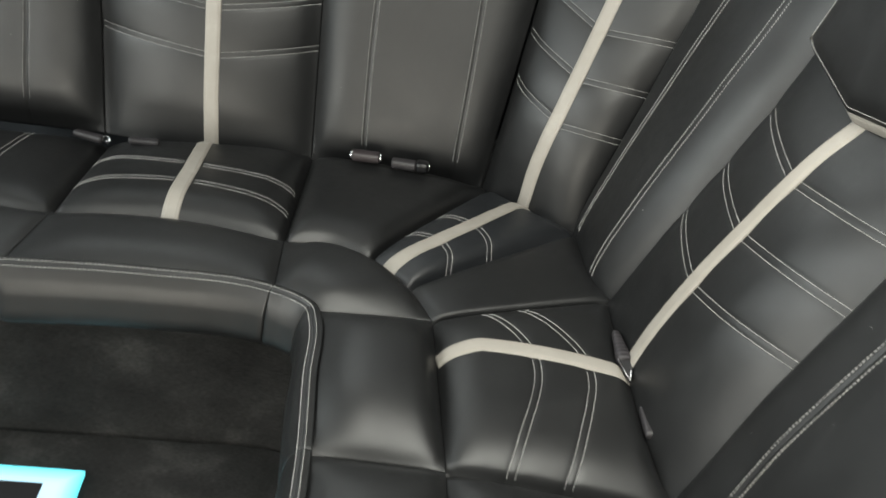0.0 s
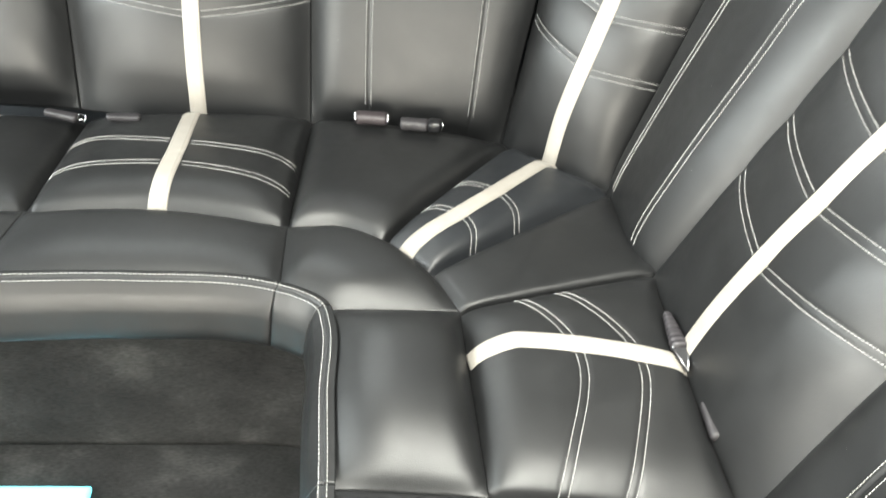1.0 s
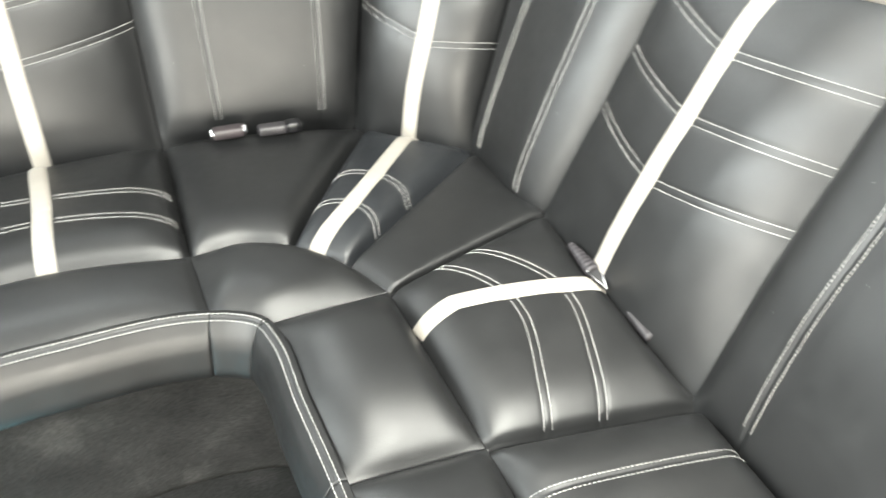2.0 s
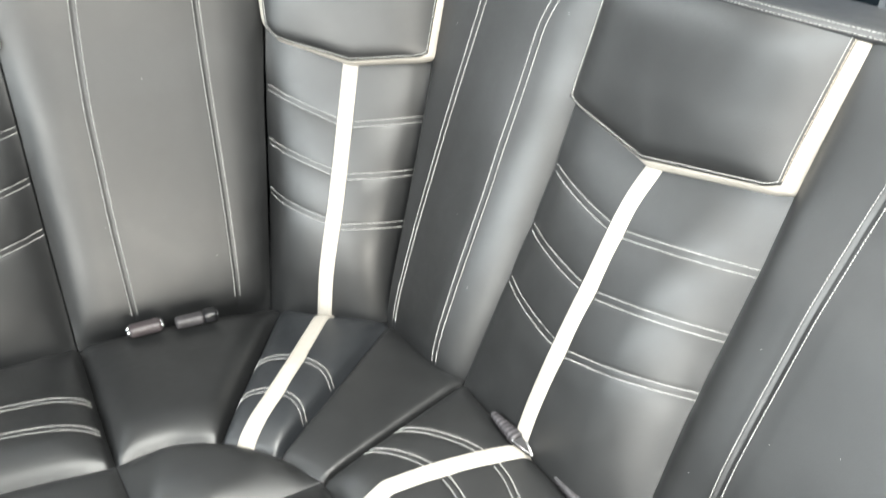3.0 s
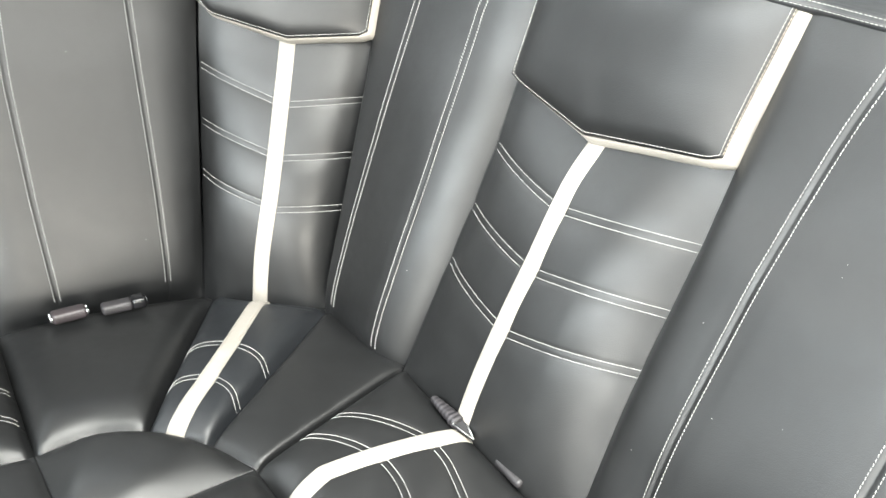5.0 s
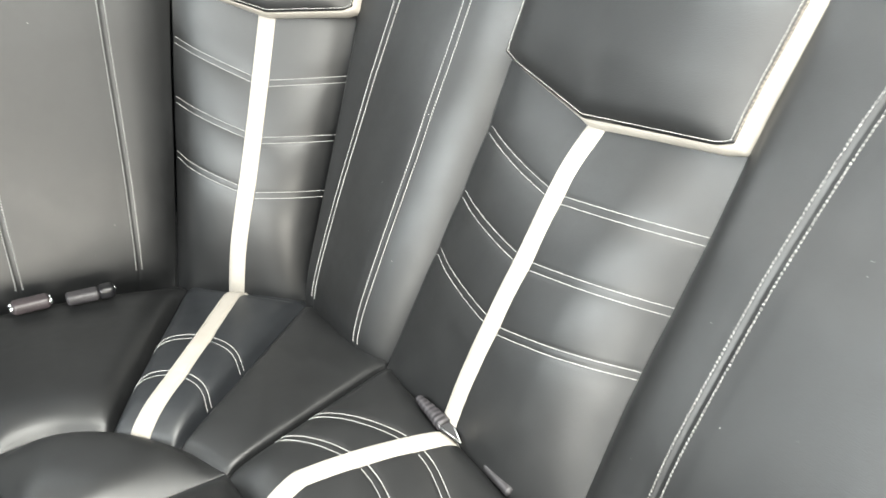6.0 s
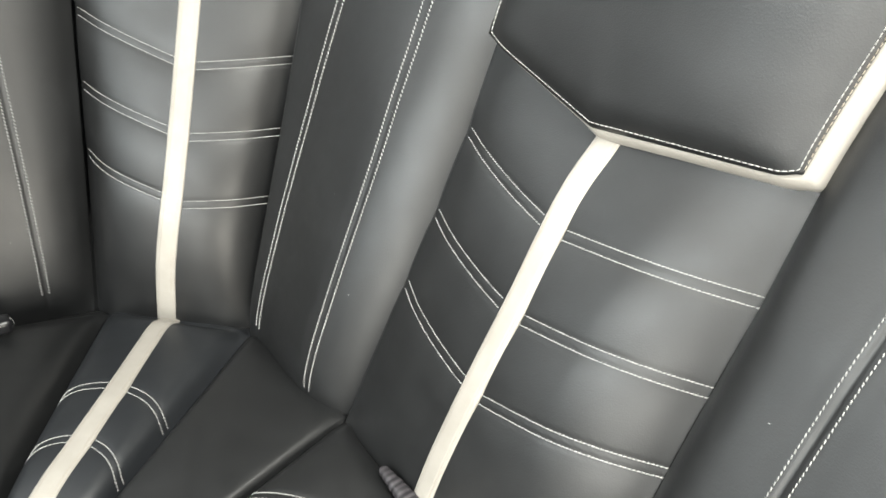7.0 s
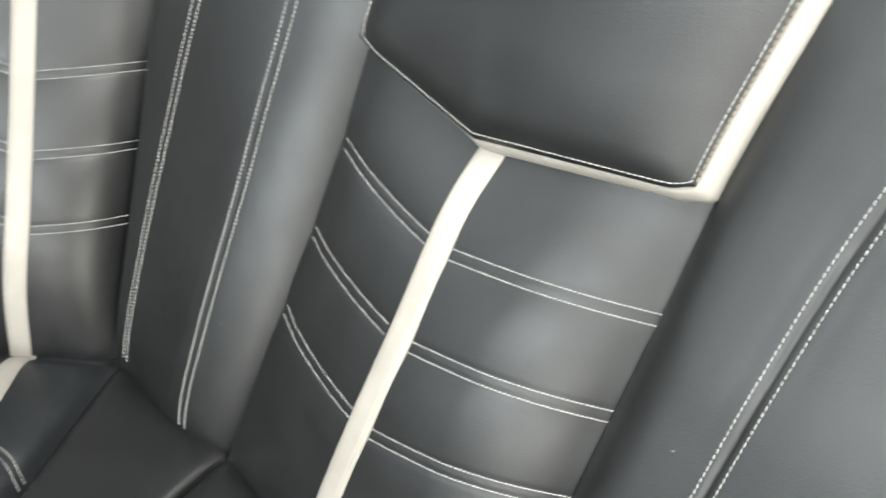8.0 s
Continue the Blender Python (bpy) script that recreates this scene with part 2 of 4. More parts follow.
def stitches(name, patch, us, vs, parent, mat=None, pitch=0.0062, fill=0.72, wide=0.0007, high=0.0009, twist=0.0):
    """A row of single threads sewn along a line of the patch; each thread is a small pointed bead."""
    dense = patch.at(us, vs, 0.0)
    d = np.r_[0, np.cumsum(np.linalg.norm(np.diff(dense, axis=0), axis=1))]
    count = max(2, int(d[-1] / pitch))
    s = (np.arange(count)[:, None] + np.array([0.0, 0.22 * fill, 0.78 * fill, fill])[None, :]) / count * d[-1]
    p = np.stack([np.interp(s, d, dense[:, k]) for k in range(3)], -1)
    mid = s[:, 1]
    n = patch.out(np.interp(mid, d, us), np.interp(mid, d, vs))
    t = p[:, 3] - p[:, 0]
    t /= np.maximum(np.linalg.norm(t, axis=1, keepdims=True), 1e-9)
    b = np.cross(n, t)
    b /= np.maximum(np.linalg.norm(b, axis=1, keepdims=True), 1e-9)
    p = p + b[:, None, :] * (twist * np.array([-1.0, -0.7, 0.7, 1.0]))[None, :, None]
    verts, faces = [], []
    for k in range(count):
        o = len(verts)
        verts += [p[k, 0] + n[k] * high * 0.1]
        for j in (1, 2):
            verts += [p[k, j] - b[k] * wide, p[k, j] + n[k] * high * 1.4, p[k, j] + b[k] * wide, p[k, j] - n[k] * high * 0.5]
        verts += [p[k, 3] + n[k] * high * 0.1]
        for q in range(4):
            r = (q + 1) % 4
            faces += [(o, o + 1 + r, o + 1 + q), (o + 1 + q, o + 1 + r, o + 5 + r, o + 5 + q), (o + 9, o + 5 + q, o + 5 + r)]
    return link_mesh(name, verts, faces, mat or THREAD, parent)


def ribbon(patch, ulist, vlist, width, parent, name="piping_strip", lift=0.0028, mat=None):
    """A sewn-on strip of leather along a line of the patch, with its two rows of edge stitches."""
    us, vs = np.asarray(ulist, float), np.asarray(vlist, float)
    patch = Patch(patch.base, patch.smooth)
    m = len(us)
    p0 = patch.at(us, vs)
    t = np.gradient(p0, axis=0)
    n = patch.out(us, vs)
    b = np.cross(t, n)
    b /= np.linalg.norm(b, axis=1, keepdims=True)
    cross = np.linspace(-1, 1, 25)
    prof = lift * (1 - np.abs(cross) ** 6) - 0.0007 * np.exp(-((np.abs(cross) - 0.72) / 0.08) ** 2)
    # width across the surface, followed in u
    e = 1e-3
    du = (patch.at(us + e, vs) - patch.at(us - e, vs)) / (2 * e)
    dv = (patch.at(us, vs + e) - patch.at(us, vs - e)) / (2 * e)
    # solve b = x du + y dv
    a11, a12, a22 = (du * du).sum(1), (du * dv).sum(1), (dv * dv).sum(1)
    r1, r2 = (b * du).sum(1), (b * dv).sum(1)
    det = a11 * a22 - a12 ** 2
    x, y = (r1 * a22 - r2 * a12) / det, (r2 * a11 - r1 * a12) / det
    U = us[:, None] + cross[None, :] * width / 2 * x[:, None]
    W = vs[:, None] + cross[None, :] * width / 2 * y[:, None]
    P = patch.at(U, W) + n[:, None, :] * prof[None, :, None]
    verts = list(P.reshape(-1, 3))
    idx = np.arange(m * 25).reshape(m, 25)
    faces = [(int(a), int(b_), int(c), int(d)) for a, b_, c, d in
             zip(idx[:-1, :-1].ravel(), idx[:-1, 1:].ravel(), idx[1:, 1:].ravel(), idx[1:, :-1].ravel())]
    low = P - n[:, None, :] * (prof[None, :, None] + 0.002)
    o = len(verts)
    verts += list(low.reshape(-1, 3))
    faces += [tuple(o + i for i in f)[::-1] for f in faces]
    rim = list(idx[0, :]) + list(idx[1:, -1]) + list(idx[-1, -2::-1]) + list(idx[-2:0:-1, 0])
    faces += [(int(rim[k]), int(rim[k]) + o, int(rim[(k + 1) % len(rim)]) + o, int(rim[(k + 1) % len(rim)])) for k in range(len(rim))]
    ob = link_mesh(name, verts, faces, mat or CREAM, parent, "cream leather strip")
    for side in (-0.7, 0.7):
        stitches("strip_stitching", Patch(patch.base, lambda a, c, f=patch.puff: f(a, c) + lift - 0.0008), us + side * width / 2 * x, vs + side * width / 2 * y, ob,
                 CREAM_THREAD, 0.005, 0.7, 0.0003, 0.0004)
    return ob



# ---- lint and dust ----
LINT = material("pale_lint", (0.45, 0.44, 0.42), 0.9)[0]


def specks(name, patch, count, parent, seed, size, area=(0.05, 0.95, 0.05, 0.95)):
    """Loose crumbs and short fibres lying on a surface."""
    rnd = np.random.RandomState(seed)
    verts, faces = [], []
    for _ in range(count):
        u, v = rnd.uniform(area[0], area[1]), rnd.uniform(area[2], area[3])
        p, n = patch.at(np.array(u), np.array(v), 0.0004), patch.out(np.array(u), np.array(v))
        t = np.cross(n, rnd.normal(size=3))
        t /= np.linalg.norm(t)
        b = np.cross(n, t)
        long, thin = size * rnd.uniform(0.5, 1.6), size * rnd.uniform(0.2, 0.4)
        o = len(verts)
        verts += [p - t * long, p - b * thin, p + n * thin, p + b * thin, p + t * long]
        faces += [(o, o + 1, o + 2), (o, o + 2, o + 3), (o + 4, o + 2, o + 1), (o + 4, o + 3, o + 2), (o, o + 3, o + 4, o + 1)]
    ob = link_mesh(name, verts, faces, LINT, parent, smooth=False)
    ob["kind"] = "stuff"
    return ob


# ---- the corner bench: backs ----
Z0, Z1 = 0.385, 1.104
LEVELS = (0.385, 0.60, 0.80, 0.91, 1.090)


def seam(*pts):
    c = curve(LEVELS, [(x, y, z) for (x, y), z in zip(pts, LEVELS)])
    return c


SEAM_Z = seam((-0.930, 1.400), (-0.960, 1.475), (-0.985, 1.525), (-0.995, 1.548), (-1.005, 1.558))
SEAM_A = seam((-0.566, 1.457), (-0.596, 1.532), (-0.620, 1.579), (-0.630, 1.602), (-0.638, 1.612))
SEAM_B = seam((-0.158, 1.508), (-0.176, 1.576), (-0.190, 1.622), (-0.198, 1.645), (-0.205, 1.660))
SEAM_C = seam((0.196, 1.524), (0.215, 1.575), (0.232, 1.630), (0.240, 1.650), (0.250, 1.660))
SEAM_D = seam((0.369, 1.361), (0.434, 1.418), (0.486, 1.465), (0.512, 1.490), (0.545, 1.512))
SEAM_E = seam((0.399, 1.122), (0.467, 1.116), (0.550, 1.135), (0.592, 1.152), (0.628, 1.146))
SEAM_F = seam((0.457, 0.722), (0.530, 0.742), (0.609, 0.755), (0.648, 0.760), (0.668, 0.735))
SEAM_G = seam((0.490, 0.340), (0.550, 0.345), (0.625, 0.350), (0.665, 0.352), (0.690, 0.350))
SEAM_H = seam((0.520, -0.060), (0.580, -0.055), (0.655, -0.050), (0.695, -0.048), (0.720, -0.050))


def between(left, right):
    def f(u, v):
        z = Z0 + (Z1 - Z0) * v
        return left(z) * (1 - u)[..., None] + right(z) * u[..., None]
    return f


def height(z):
    return (np.asarray(z, float) - Z0) / (Z1 - Z0)


tops = []


def plain_back(left, right, rolls, rise, lines, label, lean=1.0, belly=(-0.6, 0.0, 0.72, 0.97, 1.0, 0.9, 0.6, 0.4, 0.1), power=3.0, gap=0.0055, groove=1.0, tuck=0.0):
    """A plain padded back section with two twin-sewn seams running up it. lines: u of each seam at five heights."""
    def line(k, v):
        z = Z0 + (Z1 - Z0) * np.asarray(v, float)
        return sum(np.interp(z + o, (0.385, 0.60, 0.80, 1.00, 1.08), lines[k]) for o in np.linspace(-0.025, 0.025, 7)) / 7

    mid = lambda v: sum(np.interp(Z0 + (Z1 - Z0) * (v + o), (0.385, 0.40, 0.435, 0.49, 0.60, 0.80, 0.95, 1.06, 1.09), belly) for o in np.linspace(-0.03, 0.03, 7)) / 7
    width = float(np.linalg.norm(right(np.array(0.7)) - left(np.array(0.7))))

    def puff(u, v):
        d = rise * soft(np.clip(u, 0, 1), rolls, power) * mid(v) * (lean + (1 - lean) * np.sin(np.clip(u / 0.75, 0, 1) * np.pi / 2) ** 2)
        d = d - 0.004 * np.clip((0.92 - Z0 - (Z1 - Z0) * v) / 0.1, 0, 1) * (np.exp(-(u * width / 0.016) ** 2) + np.exp(-((1 - u) * width / 0.016) ** 2))
        d = d - tuck * np.clip((u - 0.72) / 0.28, 0, 1.1) ** 2
        for k in range(len(lines)):
            x = (u - line(k, v)) * width
            d = d - groove * (0.0022 * np.exp(-(x / 0.0020) ** 2) - 0.0004 * np.exp(-((np.abs(x) - 0.009) / 0.006) ** 2) + 0.0014 * np.exp(-(x / 0.02) ** 2))
        return d

    patch = Patch(between(left, right), puff)
    thing = empty("plain_backrest", left(np.array(Z0)) * 0.5 + right(np.array(Z0)) * 0.5, label, "backrest", "bench back sections")
    sheet("back_panel", patch.at, 190, 150, BLACK, thing)
    v = np.linspace(0.072, 0.985, 260)
    for k in range(len(lines)):
        for side in (-gap, gap):
            stitches("stitching", patch, line(k, v) + side / width, v, thing, *((PALE_THREAD, 0.0048, 0.84, 0.00085, 0.0009, 0.0009) if groove < 0.9 else (None, 0.0052, 0.86, 0.00050, 0.0007, 0.0003)))
    tops.append(patch.at(np.linspace(0.03, 0.97, 120), np.ones(120)))
    specks("dust", patch, 9, thing, int(abs(rise * width) * 1e6) % 1000, 0.0009)
    settle(thing)
    return patch


def quilted_back(left, right, strip, crown, head, rows, label, start=0.035, round_=0.004, peak=0.5, wedge=0.0, side=0.5, slant=0.0, roll=0.0, plumpness=0.014, right_end=0.978, upright=False, full=2.1, bow=0.45):
    """A quilted seat back with a cream strip up its middle and a raised headrest pad. strip: its u at six heights; head: heights of the pad's
    lower edge (left, middle, right); rows: for each sewn pair, its height at the left edge, left and right of the strip, and at the right edge."""
    us = strip[2]

    def strip_u(v):
        z = Z0 + (Z1 - Z0) * v
        return sum(np.interp(z + o, (0.385, 0.46, 0.60, 0.70, 0.82, 0.875), strip) for o in np.linspace(-0.03, 0.03, 9)) / 9

    def level(row, u):
        a, b = np.clip((us - u) / us, 0, 1), np.clip((u - us) / (1 - us), 0, 1)
        return np.where(u < us, row[1] + (row[0] - row[1]) * ((1 - bow) * a + bow * a * a), row[2] + (row[3] - row[2]) * (0.85 * b + 0.15 * b * b))

    cz = ((0.385, 0.42, 0.46, 0.52, 0.60, 0.69, 0.776, 0.868, 1.090), crown)

    width = float(np.linalg.norm(right(np.array(0.7)) - left(np.array(0.7))))

    def smooth(u, v):
        z = Z0 + (Z1 - Z0) * v
        d = np.interp(np.stack([z + o for o in np.linspace(-0.06, 0.06, 13)]), *cz).mean(0) * swell(u, peak, full)
        d = d - roll * np.clip((u - 0.68) / 0.32, 0, 1.1) ** 2
        return d - (0.008 if peak == 0.5 else 0.004) * np.exp(-(u * width / 0.028) ** 2) - (0.010 if peak == 0.5 else 0.002) * np.exp(-((1 - u) * width / 0.028) ** 2)

    def puff(u, v):
        z = Z0 + (Z1 - Z0) * v
        d = smooth(u, v)
        for row in rows:
            x = z - (level(row, u) + 0.005)
            d = d - 0.0010 * np.exp(-((np.abs(x) - 0.005) / 0.0022) ** 2) - 0.0018 * np.exp(-(x / 0.020) ** 2)
        return d

    patch = Patch(between(left, right), puff, smooth)
    thing = empty("backrest", left(np.array(Z0)) * 0.5 + right(np.array(Z0)) * 0.5, label, "backrest", "quilted seat backs")
    sheet("back_panel", patch.at, 150, 230, BLACK, thing)
    for row in rows:
        for off in (0.0, 0.010):
            for u in (np.linspace(0.012, us - 0.035, 90), np.linspace(us + 0.035, 0.995, 90)):
                stitches("stitching", patch, u, height(level(row, u) + off), thing, None, 0.0042, 1.05, 0.00068, 0.0009, 0.0004)
    v = np.linspace(0.01, float(height(head[1] + 0.012)), 120)
    ribbon(patch, strip_u(v), v, 0.029, thing)

    # the headrest pad, its cream gusset and edge stitching
    u0, u1 = start, right_end

    def low(a):
        return np.interp(a, (0.0, us, 1.0), (head[0], head[1], head[2])) + round_ * np.exp(-(a / 0.05) ** 2) + 0.006 * np.exp(-((1 - a) / 0.03) ** 2)

    def spot(a, b):
        left_edge = u0 - slant * np.clip(b, 0, 1)
        u = left_edge + (u1 - left_edge) * a
        z = low(a) + 0.004 + (Z1 - 0.004 - low(a)) * b
        return u, height(z)

    def lifted(a, b):
        edge = soft(np.clip(a, 0, 1), (0.16, 0.30)) * soft(np.clip(b, 0, 1), (0.16, 0.30))
        fall = roll * np.clip((a - 0.5) / 0.5, 0, 1) ** 2 * (0.55 + 0.55 * np.clip(b, 0, 1))
        return 0.022 - fall + wedge * (1 - np.clip(b, 0, 1)) + 0.010 * edge + plumpness * swell(a, peak, full) * ((1 - (1 - np.clip(b / 0.42, 0, 1)) ** 2.2) if upright else dome(np.clip(b * 0.9 + 0.05, 0, 1)))

    base = between(left, right)
    pad = Patch(lambda a, b: base(*spot(a, b)), lifted)
    headrest = sheet("headrest", pad.at, 90, 60, BLACK, thing, "raised black leather headrest pad", 0.028)
    a = np.r_[np.full(40, 0.012), np.linspace(0.012, 0.990, 90), np.full(40, 0.990)]
    b = np.r_[np.linspace(0.97, 0.019, 40), np.full(90, 0.019), np.linspace(0.019, 0.97, 40)]
    stitches("stitching", pad, a, b, headrest, None, 0.0055, 1.0, 0.00052, 0.0007)
    b = np.linspace(0.02, 0.97, 60)
    stitches("stitching", pad, np.full(60, 0.9995), b, headrest, CREAM_THREAD, 0.0055, 0.88, 0.00052, 0.0007)
    tops.append(pad.at(np.linspace(0, 1, 120), np.ones(120)))
    # gusset: from the panel up to the pad's edge, round three sides
    n = 150
    s = np.linspace(0, 1, n)
    ga = np.interp(s, (0, 0.28, 0.72, 1.0), (0, 0, 1, 1))
    gb_ = np.interp(s, (0, 0.28, 0.72, 1.0), (0.985, 0, 0, 0.985))
    du = np.interp(s, (0, 0.26, 0.30, 0.46, 0.50, 0.69, 0.72, 1.0), (-side, -side, 0.3 if side < 1 else 0, 0.2 if side < 1 else 0, 0, 0, 1.45, 1.45))
    db = np.interp(s, (0, 0.26, 0.30, 0.46, 0.50, 0.72, 0.76, 1.0), (0, 0, 0.5 if side < 1 else 0.8, 0.65 if side < 1 else 1, 1, 1, 0.3, 0))
    w = float(np.linalg.norm(right(np.array(0.95)) - left(np.array(0.95))))
    bands = []
    for f, out in ((0.0, 1.0), (0.35, 1.06), (0.65, 0.85), (0.9, 0.4), (1.0, 0.0)):
        u, v = spot(ga, gb_)
        u = u + du * out * 0.010 / w
        v = v - db * out * 0.0085 / (Z1 - Z0)
        nn = pad.normal(base, u, v)
        top = lifted(ga, gb_) - 0.002
        bands.append(base(u, v) + nn * (top * f - 0.004 * (1 - f))[:, None])
    P = np.stack(bands, 1)
    verts = list(P.reshape(-1, 3))
    k = P.shape[1]
    faces = [(i * k + j, (i + 1) * k + j, (i + 1) * k + j + 1, i * k + j + 1) for i in range(n - 1) for j in range(k - 1)]
    gusset = link_mesh("gusset", verts, faces, CREAM, headrest, "cream leather edging round the pad")
    sol = gusset.modifiers.new("thickness", "SOLIDIFY")
    sol.thickness = 0.003
    settle(thing)
    return patch


TALL = "quilted black leather backrest, cream strip, "
plain_back(SEAM_Z, SEAM_A, (0.27, 0.27), 0.040, ((0.30, 0.30, 0.30, 0.30, 0.30), (0.625, 0.668, 0.68, 0.68, 0.68)), "plain black leather back section with two white twin-sewn seams")
ROWS_A = [(z + 0.027, z, z, z + 0.041) for z in (0.556, 0.644, 0.730)]
ROWS_C = [(0.619, 0.578, 0.572, 0.587), (0.709, 0.664, 0.660, 0.679), (0.805, 0.752, 0.751, 0.774)]
ROWS_E = [(0.626, 0.593, 0.5895, 0.6345), (0.711, 0.680, 0.6785, 0.7145), (0.803, 0.767, 0.7655, 0.7995)]
quilted_back(SEAM_A, SEAM_B, (0.514, 0.518, 0.524, 0.528, 0.530, 0.530), (0.0, 0.03, 0.042, 0.046, 0.046, 0.040, 0.028, 0.003, 0), (0.900, 0.872, 0.905), ROWS_A, TALL + "headrest pad, straight run")
plain_back(SEAM_B, SEAM_C, (0.25, 0.24), 0.027, ((0.298, 0.274, 0.261, 0.282, 0.286), (0.820, 0.786, 0.746, 0.719, 0.711)), "plain black leather back section beside two belt buckles", groove=0.6)
quilted_back(SEAM_C, SEAM_D, (0.500, 0.510, 0.535, 0.534, 0.530, 0.530), (0.0, 0.012, 0.034, 0.045, 0.050, 0.036, 0.022, 0.008, 0), (0.900, 0.864, 0.880), ROWS_C, TALL + "headrest pad, bench corner", 0.04, 0.016, 0.5, 0.014, 1.1, 0.09, full=3.0, bow=0.15)
plain_back(SEAM_D, SEAM_E, (0.06, 0.36), 0.032, ((0.150, 0.205, 0.262, 0.328, 0.345), (0.748, 0.742, 0.724, 0.728, 0.800)), "plain black leather corner back section with a deep rolled edge", 0.5, power=2.0, gap=0.0060, groove=0.3, tuck=0.016)
quilted_back(SEAM_E, SEAM_F, (0.415, 0.427, 0.456, 0.472, 0.461, 0.500), (0.0, 0.010, 0.022, 0.030, 0.035, 0.036, 0.030, 0.006, 0), (0.900, 0.866, 0.902), ROWS_E, TALL + "headrest pad, below the dark window", peak=0.70, roll=0.016, plumpness=0.016, right_end=0.968, upright=True, wedge=0.006)
plain_back(SEAM_F, SEAM_G, (0.15, 0.20), 0.030, ((0.243, 0.246, 0.261, 0.280, 0.303), (0.77, 0.77, 0.77, 0.77, 0.77)), "plain black leather back section on the side run", 1.0, (-0.3, 0.0, 0.26, 0.54, 0.80, 1.0, 0.66, 0.27, 0.05), gap=0.0070)
quilted_back(SEAM_G, SEAM_H, (0.415, 0.427, 0.456, 0.472, 0.461, 0.500), (0.0, 0.014, 0.034, 0.038, 0.034, 0.031, 0.023, 0.001, 0), (0.900, 0.866, 0.902), ROWS_E, TALL + "headrest pad, side run", peak=0.66)

# top rail that closes the backs: it starts on the front edge of the pads and sections and carries their twin seam
edge = np.concatenate(tops)
run = np.r_[0, np.cumsum(np.linalg.norm(np.diff(edge, axis=0), axis=1))]
STEPS = np.linspace(0, 1, 1600)
edge = np.stack([np.interp(STEPS * run[-1], run, edge[:, q]) for q in range(3)], -1)


def eased(line, sigma):
    """The line, smoothed over sigma metres."""
    k = max(1, int(3 * sigma / run[-1] * 1600))
    w = np.exp(-0.5 * (np.arange(-k, k + 1) / (k / 3)) ** 2)
    full = np.concatenate([np.repeat(line[:1], k, 0), line, np.repeat(line[-1:], k, 0)])
    return np.stack([np.convolve(full[:, q], w / w.sum(), "valid") for q in range(3)], -1)


lip, sweep = eased(edge, 0.003), eased(edge, 0.07)
way = eased(np.gradient(sweep, axis=0), 0.05)
away = np.stack([-way[:, 1], way[:, 0], 0 * way[:, 0]], -1)
away /= np.linalg.norm(away, axis=1, keepdims=True)
RAIL = curve((0, 0.05, 0.09, 0.13, 0.2, 0.5, 1.0), [(0.006, -0.014), (-0.0045, -0.0055), (-0.0036, 0.001), (0.003, 0.0045), (0.014, 0.0055), (0.055, 0.006), (0.13, 0.004)])


def rail_base(u, v):
    q = RAIL(v)
    at = lambda line: np.stack([np.interp(u, STEPS, line[:, c]) for c in range(3)], -1)
    blend = np.clip(q[..., 0:1] / 0.09, 0, 1)
    blend = blend * blend * (3 - 2 * blend)
    return at(lip) * (1 - blend) + at(sweep) * blend + at(away) * q[..., 0:1] + np.stack([0 * u, 0 * u, q[..., 1]], -1)


rail = Patch(rail_base, lambda u, v: -0.0032 * np.exp(-((v - 0.086) / 0.012) ** 2))
thing = empty("top_rail", sweep[600], "black leather rail along the top of the bench back", "trim")
cover = sheet("rail_cover", rail.at, 900, 80, DULL_BLACK, thing, "", 0.0)
cover.modifiers.new("thickness", "SOLIDIFY").thickness = 0.004
for v0 in (0.064, 0.108):
    u = np.linspace(0.02, 0.98, 1600)
    stitches("stitching", rail, u, np.full_like(u, v0), thing, GREY_THREAD, 0.0055, 0.9, 0.00048, 0.0006)
settle(thing)

# ---- the corner bench: seats ----
ZS = 0.412


def flat(*pts):
    return along([(p[0], p[1], p[2] if len(p) > 2 else ZS) for p in pts])


def ruled(front, back):
    return lambda u, v: front(u) * (1 - v)[..., None] + back(u) * v[..., None]


